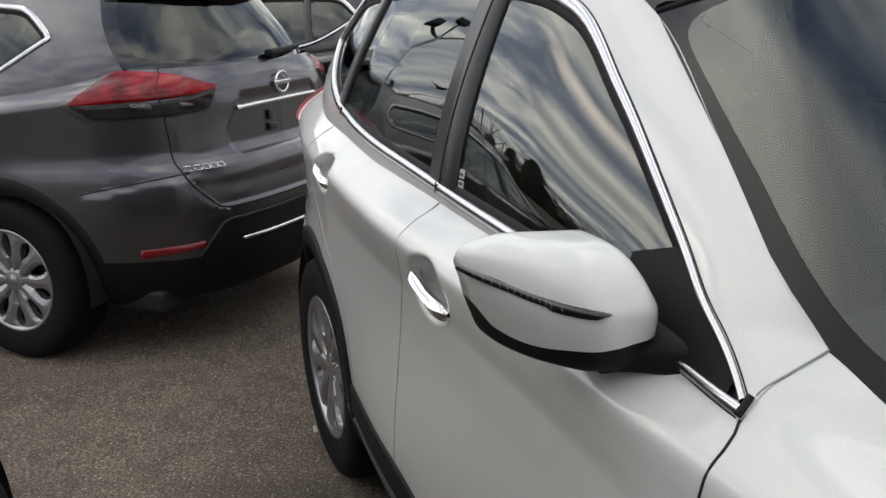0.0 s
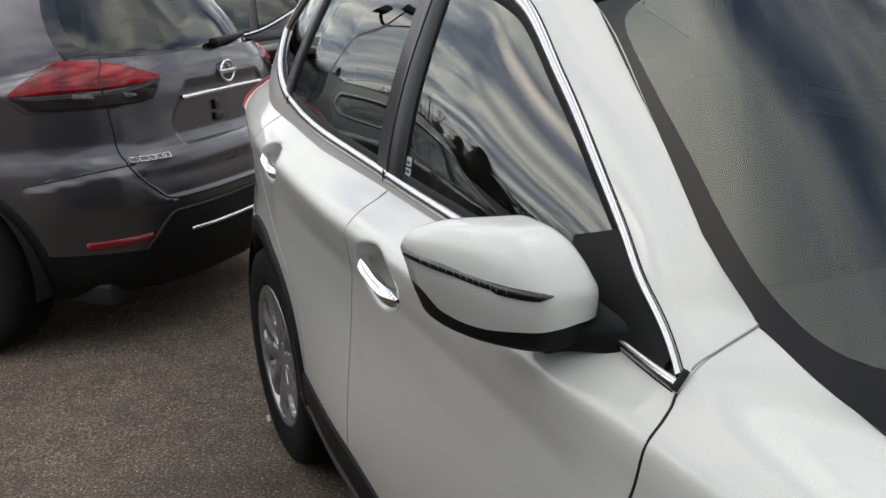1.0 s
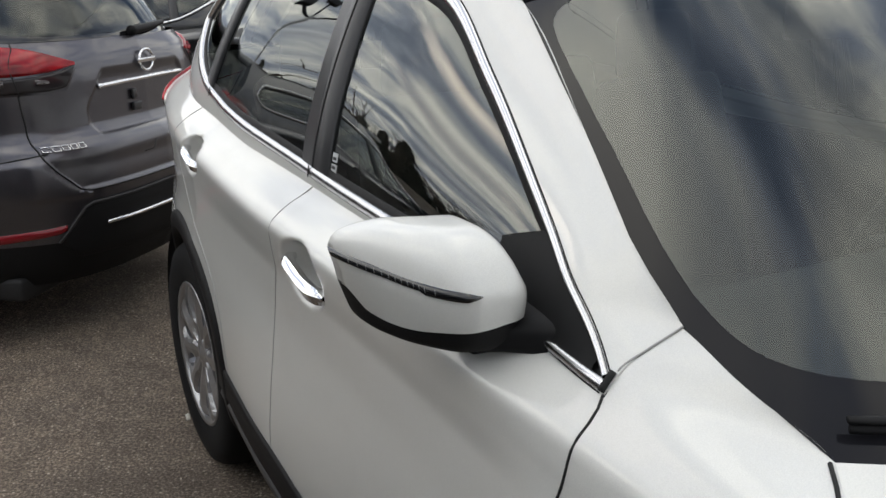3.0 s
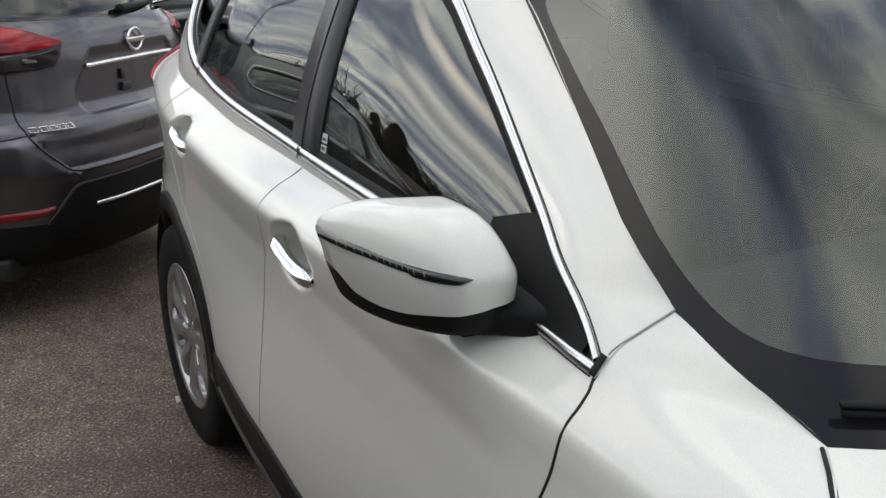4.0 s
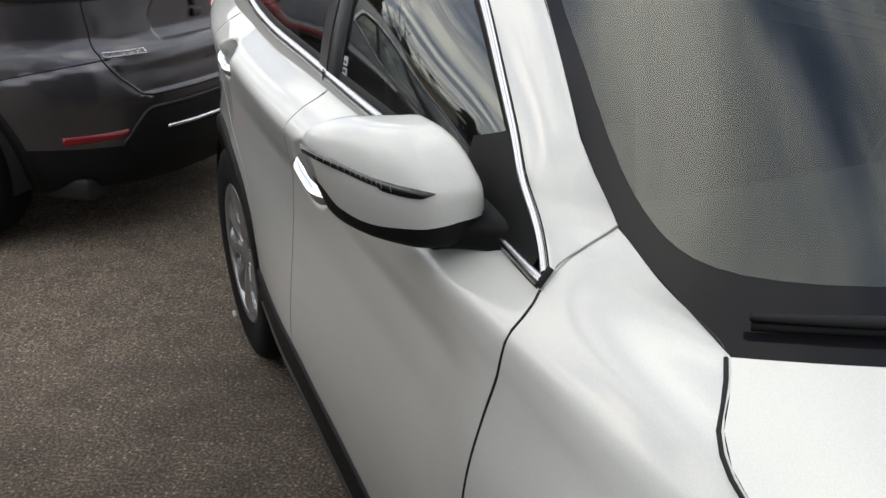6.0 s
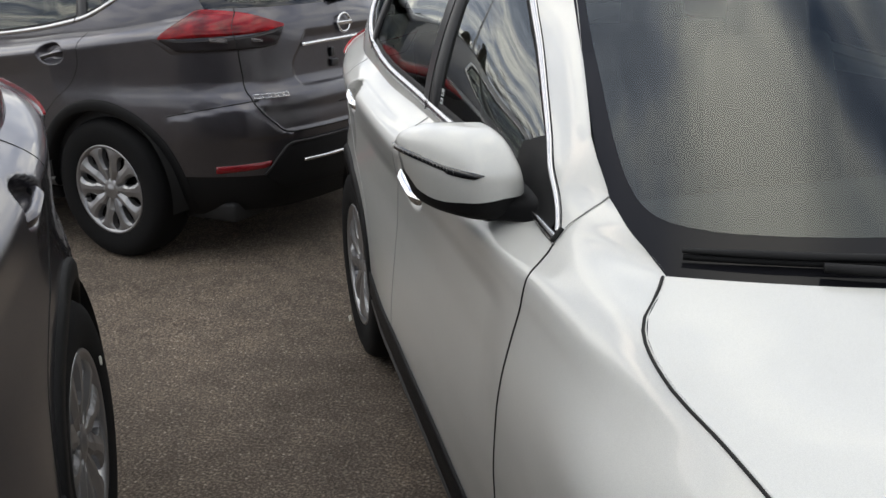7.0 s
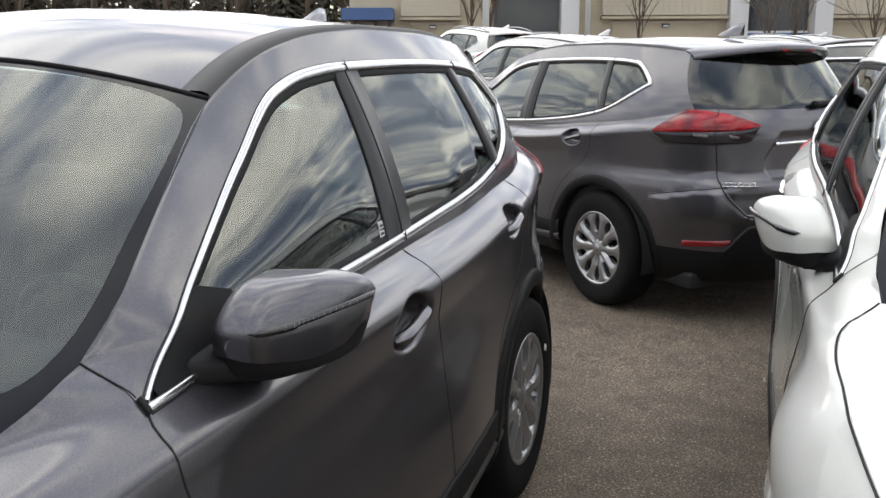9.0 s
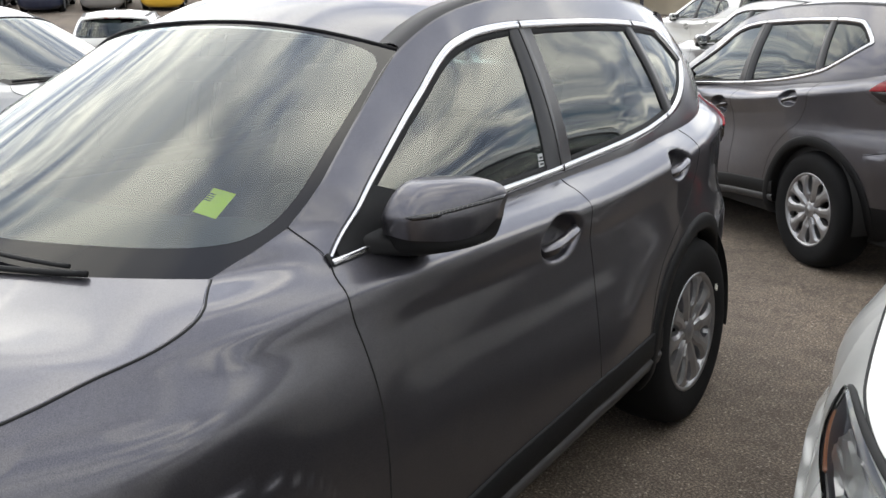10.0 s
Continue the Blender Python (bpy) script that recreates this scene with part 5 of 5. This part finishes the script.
        mi = child("door_mirror", cap, coat, top)
        child("mirror_cover", cover, PLASTIC, mi)
        child("turn_lamp", lamp, GLOSS_BLACK, mi)
        child("lamp_ribs", tick, RIB_GREY, mi)
        child("mirror_arm", stalk, PLASTIC, mi)
        child("mirror_glass", pane, CHROME, mi)
        tyre, rim, back, hub, spokes = SUV["wheel"]
        for cy in (0.0, WHEELBASE):
            wh = child("wheel", tyre, RUBBER, top, "black tyre on a ten-spoke silver wheel cover")
            wh.matrix_basis = pose(s * 0.775, cy, 0.361, 0, 0, 0 if s > 0 else 180) @ pose(0, 0, 0, 24 + 40 * s + 30 * cy)
            child("rim_lip", rim, WHEEL_SILVER, wh)
            child("backing_disc", back, DARK_METAL, wh)
            child("hub_cap", hub, WHEEL_SILVER, wh)
            for sk in spokes:
                child("spoke", sk, WHEEL_SILVER, wh)
        seat = child("front_seat", SUV["seat_cushion"], CLOTH, top)
        seat.matrix_basis = pose(s * 0.37, 0.78, 0)
        child("seat_back", SUV["seat_back"], CLOTH, seat)
        child("headrest", SUV["headrest"], CLOTH, seat)
        hr = child("rear_headrest", SUV["headrest"], CLOTH, top)
        hr.matrix_basis = pose(s * 0.37, 0.02, -0.03)
    child("floor_pan", SUV["floor_pan"], DARK_METAL, top)
    child("engine_bay", SUV["engine_bay"], DARK_METAL, top)
    child("dashboard", SUV["dashboard"], DASH, top)
    child("steering_wheel", SUV["steering_wheel"], DASH, top)
    bn = child("rear_bench", SUV["bench_cushion"], CLOTH, top)
    child("bench_back", SUV["bench_back"], CLOTH, bn)
    child("inner_mirror", SUV["inner_mirror"], PLASTIC, top)
    return top


white_suv = build_suv(pose(0.201, 3.117, 0, 0, 0, 208.08), PAINT_WHITE, "white compact SUV with chrome door handles parked on asphalt", CHROME, SEAM_LIT_GREY)
grey_suv = build_suv(pose(-1.611, 0.962, 0, 0, 0, 206.07), PAINT_GREY, "dark grey metallic SUV parked beside the white one")
rear_suv = build_suv(pose(-1.937, 4.381, 0.022, 0, 0, 74.9), PAINT_GREY, "dark grey metallic SUV parked across, tailgate towards the gap")

# ---- ground sheet ----
def ground_sheet():
    xs = np.concatenate([[-900, -300, -140, -90], np.linspace(-60, 12, 145), [16, 25, 40, 100, 300, 900]])
    ys = np.concatenate([[-900, -300, -100, -40, -20], np.linspace(-10, 14, 49), np.linspace(15, 60, 31), [100, 300, 900]])
    X, Y = np.meshgrid(xs, ys, indexing="ij")
    return grid_mesh("ground", np.stack([X, Y, ground_height(X, Y)], -1))


ground = tagged(new("ground", ground_sheet()), "grey-brown worn asphalt of a parking lot", "ground", kind="structure")
ground.data.materials.append(ASPHALT)


def stand(x, y, heading):
    """A pose on the ground at a car's rear axle, pitched and rolled as the ground lies there."""
    h = radians(heading)
    f, r = np.array([-math.sin(h), math.cos(h)]), np.array([math.cos(h), math.sin(h)])
    z0 = float(ground_height(np.array(x), np.array(y)))
    zf = float(ground_height(np.array(x + 2.7 * f[0]), np.array(y + 2.7 * f[1])))
    zr = float(ground_height(np.array(x + 0.8 * r[0]), np.array(y + 0.8 * r[1])))
    zl = float(ground_height(np.array(x - 0.8 * r[0]), np.array(y - 0.8 * r[1])))
    return pose(x, y, (zr + zl) / 2, math.degrees(math.atan2(zf - z0, 2.7)), -math.degrees(math.atan2(zr - zl, 1.6)), heading)


# ---- other parked cars ----
def roof_rails(car):
    for s in (1, -1):
        y = np.linspace(1.05, -0.35, 24)
        k = np.sin(np.linspace(0, np.pi, 24)) ** 0.35
        pts = np.stack([s * (rail_x(y) - 0.03), y, rail_z(y) + 0.012 + 0.045 * k], -1)
        child("roof_rail", tube("roof_rail", pts, 0.013, 8), WHEEL_SILVER, car, "silver roof rail")


OTHERS = (
    (-1.22, 7.0, 75, PAINT_BLACK, "black SUV parked in the row behind", True, 1.0),
    (-6.9, 16.6, 75, PAINT_SILVER, "silver SUV with roof rails in the far row", True, 1.1),
    (-10.4, 17.3, 75, PAINT_SILVER, "silver SUV with roof rails in the far row", True, 1.0),
    (-13.2, 14.5, 75, PAINT_WHITE, "white SUV with roof rails in the far row", True, 1.1),
    (-6.23, 8.79, 75, PAINT_SILVER, "silver car parked ahead in the row behind", False, 1.08),
    # unseen car facing the rear SUV, kept only to feed reflections
    (-10.4, 6.2, 255, PAINT_SILVER, "pale silver car out of view, added for reflections only", False, 1.0),
    (-8.75, -1.75, 315, PAINT_SILVER, "pale silver car parked aslant beyond the grey SUV", False, 1.12),
    (-15.8, 1.6, 75, PAINT_WHITE, "white hatchback parked further back", False, 1.0),
    (-45.0, -1.8, 255, PAINT_BLACK, "black SUV far across the lot", False, 1.0),
    (-44.6, 0.7, 255, PAINT_BLACK, "black SUV far across the lot", False, 1.0),
    (-44.0, 3.1, 255, PAINT_BLUE, "dark blue SUV far across the lot", False, 1.0),
    (-43.4, 5.5, 255, PAINT_SILVER, "grey SUV far across the lot", False, 1.0),
    (-42.8, 7.9, 255, PAINT_YELLOW, "yellow car far across the lot", False, 1.0),
    (-0.1, 9.8, 75, PAINT_GREY, "grey SUV parked in the row behind", False, 1.0),
)
for x, y, h, coat, label, rails, size in OTHERS:
    car = build_suv(stand(x, y, h), coat, label, group="cars in the lot")
    car.matrix_world = car.matrix_world @ Matrix.Scale(size, 4)
    if rails:
        roof_rails(car)

# dealer's note behind the grey car's windscreen
def note():
    c = np.array([[(-0.588, 2.044, 1.151), (-0.646, 2.035, 1.140)], [(-0.563, 1.965, 1.186), (-0.621, 1.956, 1.176)]])
    a = np.linspace(0, 1, 4)
    return np.array([[(c[0, 0] * (1 - p) + c[1, 0] * p) * (1 - q) + (c[0, 1] * (1 - p) + c[1, 1] * p) * q for q in a] for p in np.linspace(0, 1, 5)]) - np.array([0, 0.004, 0.009])


ob = tagged(new("note"), "fluorescent yellow note lying behind the windscreen", "note")
ob.matrix_world = grey_suv.matrix_world.copy()
P = note()
child("paper", grid_mesh("paper", P), PAPER_YELLOW, ob)
for k in range(4):
    a, b2 = P[3, 0] * (1 - k / 6) + P[1, 0] * (k / 6), P[3, 1] * (1 - k / 6) + P[1, 1] * (k / 6)
    child("pen_stroke", tube("pen_stroke", [a + (0, 0.001, 0.002), b2 + (0, 0.001, 0.002)], 0.0012, 5), INK, ob)


# ---- marks and tags on the near cars ----
def blotch(name, car, at, axis_a, axis_b, radius, seed, mat, parent, out, label=""):
    """A small uneven spot lying on a panel."""
    rng = np.random.default_rng(seed)
    at, a, c = np.array(at, float), np.array(axis_a, float), np.array(axis_b, float)
    up = np.cross(a, c)
    up /= np.linalg.norm(up)
    ang = np.linspace(0, 2 * np.pi, 12, endpoint=False)
    ring = [at + up * out + (a * math.cos(t) + c * math.sin(t)) * radius * rng.uniform(0.5, 1.3) for t in ang]
    return child(name, mesh_of(name, np.array([at + up * out * 1.6] + ring), [(0, i + 1, (i + 1) % 12 + 1) for i in range(12)]), mat, parent, label)


def part_of(car, stem, pick=0):
    return [o for o in car.children if o.name.split(".")[0] == stem][pick]


TAG_PAPER = material("pale_tag_paper", (0.6, 0.58, 0.52), 0.8)
CHIP = material("rusty_chip", (0.30, 0.22, 0.17), 0.8)
SOIL = material("dark_speck", (0.10, 0.085, 0.06), 0.8)
fender = [o for o in white_suv.children if o.name.startswith("front_fender")][0]
hood_part = part_of(white_suv, "hood")
blotch("paint_chip", white_suv, (0.8995, 2.149, 1.004), (0, 1, 0.1), (-0.47, 0, 0.88), 0.0042, 3, CHIP, fender, 0.0008, "small brown paint chip")
blotch("paint_chip", white_suv, (0.896, 2.153, 1.012), (0, 1, 0.1), (-0.47, 0, 0.88), 0.0026, 5, CHIP, fender, 0.0008, "small brown paint chip")
blotch("dirt_speck", white_suv, (0.8315, 2.568, 0.9995), (1, 0, -0.28), (0, 1, -0.11), 0.0026, 8, SOIL, hood_part, 0.0012, "dark speck of dirt")
for car, x, y, z in ((white_suv, 0.914, -0.078, 0.115), (grey_suv, -0.905, -0.165, 0.50)):
    tag = rounded_box("balance_tag", (0.006, 0.030, 0.022), 0.002, (0, 0, 0), 1)
    ob = child("balance_tag", tag, TAG_PAPER, car, "small pale paper tag on the tyre")
    ob.matrix_basis = pose(x, y, z, 30, 0, 8)


# loose grit between the cars
def grit_mesh(count, seed):
    rng = np.random.default_rng(seed)
    V, Fs = [], []
    oct_f = ((0, 1, 2), (0, 2, 3), (0, 3, 4), (0, 4, 1), (5, 2, 1), (5, 3, 2), (5, 4, 3), (5, 1, 4))
    for i in range(count):
        x, y = rng.uniform(-3.2, 1.4), rng.uniform(-1.5, 7.0)
        r = 0.0022 * (1 + 1.6 * rng.random() ** 3)
        c = np.array([x, y, float(ground_height(np.array(x), np.array(y))) + r * 0.5])
        k = len(V)
        a = rng.uniform(0, 6.28)
        for q in ((0, 0, 0.8), (1, 0, 0), (0, 1, 0), (-1, 0, 0), (0, -1, 0), (0, 0, -0.8)):
            p = np.array(q) * r * rng.uniform(0.7, 1.4)
            V.append(c + np.array([p[0] * math.cos(a) - p[1] * math.sin(a), p[0] * math.sin(a) + p[1] * math.cos(a), p[2]]))
        Fs += [tuple(k + j for j in f) for f in oct_f]
    return mesh_of("grit", V, Fs, smooth=False)


GRIT = material("pale_grit", (0.36, 0.32, 0.27), 0.9)
grit = tagged(new("grit", grit_mesh(900, 21)), "loose pale grit scattered on the asphalt", "grit", kind="stuff")
grit.data.materials.append(GRIT)

# ---- dealership building across the lot ----
STUCCO = material("beige_stucco", (0.46, 0.40, 0.30), 0.9)
n, l, b = nodes_of(STUCCO)
l.new(add_mix(STUCCO, 1.0, (0.46, 0.40, 0.30), add_ramp(STUCCO, add_noise(STUCCO, 0.6, 6.0), ((0.3, 0.85), (0.7, 1.1))), "MULTIPLY"), b.inputs["Base Color"])
add_bump(STUCCO, add_noise(STUCCO, 60.0, 3.0), 0.3, 0.01)
SIDING = material("tan_metal_siding", (0.50, 0.45, 0.36), 0.5)
PIER = material("pale_grey_panel", (0.62, 0.62, 0.63), 0.5)
BLUE_BAND = material("blue_band", (0.05, 0.10, 0.24), 0.5)
DARK_GLASS = material("dark_shop_glass", (0.03, 0.032, 0.035), 0.08)
BARK = material("grey_brown_bark", (0.10, 0.08, 0.06), 0.95)
add_bump(BARK, add_noise(BARK, 25.0, 4.0), 0.6, 0.02)
NEEDLES = material("dark_conifer_needles", (0.035, 0.045, 0.025), 0.9)
n, l, b = nodes_of(NEEDLES)
l.new(add_ramp(NEEDLES, add_noise(NEEDLES, 1.5, 5.0), ((0.3, (0.05, 0.052, 0.035)), (0.7, (0.12, 0.10, 0.075)))), b.inputs["Base Color"])
TWIG = material("brown_twigs", (0.11, 0.085, 0.065), 0.95)

B_O = Vector((-31.6, 24.5, 0.0))
B_TURN = math.degrees(math.atan2(17.3, 16.5))
building = tagged(new("dealership_building"), "beige single-storey dealership building with pale piers and blue band", "building")
building.matrix_world = pose(*B_O, 0, 0, B_TURN)


def slab(name, u0, u1, z0, z1, d0, d1, mat, parent=None, bevel=0.0):
    """A block on the facade: u along it, d towards the lot."""
    me = rounded_box(name, (u1 - u0, d1 - d0, z1 - z0), bevel, ((u0 + u1) / 2, -(d0 + d1) / 2, (z0 + z1) / 2), 1)
    return child(name, me, mat, parent or building)


slab("wall", 0.0, 46.0, -0.5, 5.2, -12.0, 0.0, STUCCO)
slab("roof", -0.3, 46.3, 5.2, 5.5, -12.3, 0.35, PIER)
for u0, u1 in ((2.3, 4.9), (11.2, 16.7), (21.0, 27.0), (31.0, 37.0)):
    f = slab("fascia", u0, u1, 3.55, 5.1, 0.02, 0.35, SIDING)
    for k in range(int((u1 - u0) / 0.28)):
        slab("rib", u0 + 0.14 + 0.28 * k, u0 + 0.19 + 0.28 * k, 3.62, 5.05, 0.35, 0.385, SIDING, f)
    slab("ledge", u0 - 0.05, u1 + 0.05, 3.38, 3.50, 0.02, 0.42, STUCCO)
    d = slab("recessed_panel", u0 + 0.5, u1 - 0.3, 0.0, 3.2, 0.02, 0.06, STUCCO)
    slab("panel_frame", u0 + 0.42, u1 - 0.22, 3.20, 3.28, 0.02, 0.10, SIDING, d)
    w = slab("wall_lamp", (u0 + u1) / 2 - 0.05, (u0 + u1) / 2 + 0.25, 3.02, 3.18, 0.06, 0.22, LAMP_DARK)
    slab("lamp_glass", (u0 + u1) / 2 - 0.02, (u0 + u1) / 2 + 0.22, 3.04, 3.12, 0.22, 0.235, PIER, w)
for u in (9.35, 16.78, 20.5, 27.3, 30.5):
    slab("pier", u, u + 0.78, -0.3, 5.6, 0.0, 0.62, PIER)
for u0, u1 in ((6.4, 9.3), (17.6, 20.4), (28.1, 30.4)):
    g = slab("shop_window", u0, u1, 0.2, 4.6, 0.02, 0.05, DARK_GLASS)
    slab("window_bar", u0, u1, 2.75, 2.85, 0.05, 0.12, PIER, g)
    slab("blue_band", u0, u1, 2.25, 2.75, 0.05, 0.14, BLUE_BAND)
slab("canopy", -0.2, 2.0, 3.35, 3.85, 0.0, 1.6, BLUE_BAND)
for u in (0.25, 1.15, 1.75):
    slab("canopy_post", u, u + 0.16, -0.3, 3.35, 1.1, 1.26, LAMP_DARK)


def pole(x, y, h, r, mat, label, name="flag_pole"):
    z = float(ground_height(np.array(x), np.array(y)))
    ob = tagged(new(name), label, "pole")
    ob.matrix_world = pose(x, y, z)
    child("shaft", tube("shaft", [(0, 0, -0.2), (0, 0, h * 0.5), (0, 0, h)], [r, r * 0.9, r * 0.7], 12), mat, ob)
    child("base_collar", tube("base_collar", [(0, 0, 0), (0, 0, 0.25)], r * 1.8, 12), mat, ob)
    return ob


pole(-23.6, 31.3, 9.0, 0.12, PIER, "white painted pole before the building")
flood = pole(-21.1, 22.3, 8.0, 0.12, PIER, "tall white floodlight pole with three heads", "floodlight_pole")
for k, (dx, dz) in enumerate(((-0.9, 0.9), (0.0, 1.25), (0.9, 0.6))):
    a = np.linspace(0, 1, 8)
    child("bracket", tube("bracket", np.stack([dx * a * 0.7, dx * a * 0.7, 7.8 + dz * a ** 1.5], -1), 0.05, 8), LAMP_DARK, flood)
    hd = child("flood_head", rounded_box("flood_head", (0.55, 0.28, 0.42), 0.05, (0, 0, 0), 2), LAMP_DARK, flood)
    hd.matrix_basis = pose(dx * 0.7, dx * 0.7, 7.9 + dz, 25, 0, -130)


def bare_tree(x, y, height, seed, spread=0.5, label="bare brown tree without leaves", trunk=0.06):
    rng = np.random.default_rng(seed)
    z = float(ground_height(np.array(x), np.array(y)))
    tree = tagged(new("bare_tree"), label, "tree")
    tree.matrix_world = pose(x, y, z)
    child("trunk", tube("trunk", [(0, 0, -0.2), (0.03, 0.02, height * 0.25), (0, 0.03, height * 0.5)], [trunk, trunk * 0.8, trunk * 0.5], 8), BARK, tree)
    pieces = []

    def limb(p, d, length, r, depth):
        pts = [p]
        for k in range(4):
            d = d + rng.normal(0, 0.10, 3)
            d = d / np.linalg.norm(d)
            pts.append(pts[-1] + d * length / 4)
        pieces.append(tube_data(np.array(pts), np.linspace(r, r * 0.45, 5), 4))
        if depth:
            for k in range(4):
                q = pts[1 + k % 4]
                dd = d + rng.normal(0, spread, 3) + np.array([0, 0, 0.25])
                limb(q, dd / np.linalg.norm(dd), length * 0.55, r * 0.5, depth - 1)

    for k in range(7):
        a = k * 2.4 + rng.uniform(0, 0.5)
        d = np.array([math.cos(a) * spread, math.sin(a) * spread, 1.0])
        limb(np.array([0, 0.02, height * (0.12 + 0.05 * k)]), d / np.linalg.norm(d), height * 0.5, trunk * 0.5, 2)
    child("crown", join("crown", pieces), TWIG, tree)
    return tree


for i, (x, y, h) in enumerate(((-26.0, 26.5, 4.2), (-25.4, 27.0, 3.6), (-21.4, 31.9, 5.2), (-16.5, 36.0, 4.5), (-14.2, 38.2, 4.8), (-17.3, 35.2, 3.8))):
    bare_tree(x, y, h, 40 + i, 0.32, "bare brown shrub before the building" if i != 2 else "bare slim tree before the building")


def conifer_mesh(height, seed):
    rng = np.random.default_rng(seed)
    V, Fs = [], []
    for k in range(900):
        t = rng.uniform(0.06, 1) ** 0.8
        z = height * t
        rad = height * 0.20 * (1 - t) ** 0.8 + 0.15
        a = rng.uniform(0, 2 * math.pi)
        r = rad * rng.uniform(0.25, 1.05)
        c = np.array([r * math.cos(a), r * math.sin(a), z])
        out = np.array([math.cos(a), math.sin(a), -0.35])
        side = np.array([-math.sin(a), math.cos(a), 0])
        s = height * 0.035 * rng.uniform(0.6, 1.4)
        i = len(V)
        V += [c - side * s * 0.6, c + side * s * 0.6, c + out * s * 2.2 + side * s * 0.2, c + np.array([0, 0, s * 0.7])]
        Fs += [(i, i + 1, i + 2), (i, i + 2, i + 3), (i + 1, i + 3, i + 2)]
    return mesh_of("crown", V, Fs, smooth=False)


CONIFERS = [conifer_mesh(h, 7 + i) for i, h in enumerate((6.0, 7.5, 5.0))]
rng = np.random.default_rng(3)
for i in range(26):
    x, y = -66.0 + 1.0 * i + rng.uniform(-1, 1) - (6 if i % 2 else 0), 8.0 + 1.5 * i + rng.uniform(-1.5, 1.5)
    z = float(ground_height(np.array(x), np.array(y)))
    tree = tagged(new("conifer"), "dark green conifer in the tree belt behind the lot", "tree", "tree belt")
    tree.matrix_world = pose(x, y, z - 0.3, 0, 0, 70 * i)
    me = CONIFERS[i % 3]
    child("trunk", tube("trunk", [(0, 0, -0.3), (0, 0, 3.0), (0, 0, 4.5)], [0.22, 0.15, 0.05], 8), BARK, tree)
    child("crown", me, NEEDLES, tree)
for i in range(10):
    bare_tree(-58.0 + 2.4 * i, 8.0 + 3.0 * i, 4.6 + 0.7 * (i % 3), 90 + i, 0.5, "bare tree in the belt behind the lot", 0.16)


# a dense belt of bare woods closes the view behind the lot
def woods_mesh(seed):
    rng = np.random.default_rng(seed)
    pieces = []
    for i in range(420):
        k = rng.uniform(0, 1)
        x, y = -78.0 + 42.0 * k + rng.uniform(-5, 5), -6.0 + 66.0 * k + rng.uniform(-4, 4)
        z = float(ground_height(np.array(x), np.array(y)))
        h = rng.uniform(3.6, 5.8)
        lean = rng.normal(0, 0.35, 2)
        pieces.append(tube_data([(x, y, z - 0.3), (x + lean[0] * 0.4, y + lean[1] * 0.4, z + h * 0.5), (x + lean[0], y + lean[1], z + h)], [rng.uniform(0.10, 0.20), 0.08, 0.015], 5))
        for m in range(22):
            t = rng.uniform(0.12, 0.95)
            a, length = rng.uniform(0, 6.28), rng.uniform(0.8, 2.4) * (1.2 - t)
            p = np.array([x + lean[0] * t, y + lean[1] * t, z + h * t])
            pieces.append(tube_data([p, p + np.array([math.cos(a) * length, math.sin(a) * length, length * 0.7])], [0.04, 0.01], 3))
    return join("woods", pieces)


woods = tagged(new("woods", woods_mesh(11)), "dense belt of bare brown trees behind the lot", "woods", kind="stuff")
woods.data.materials.append(TWIG)
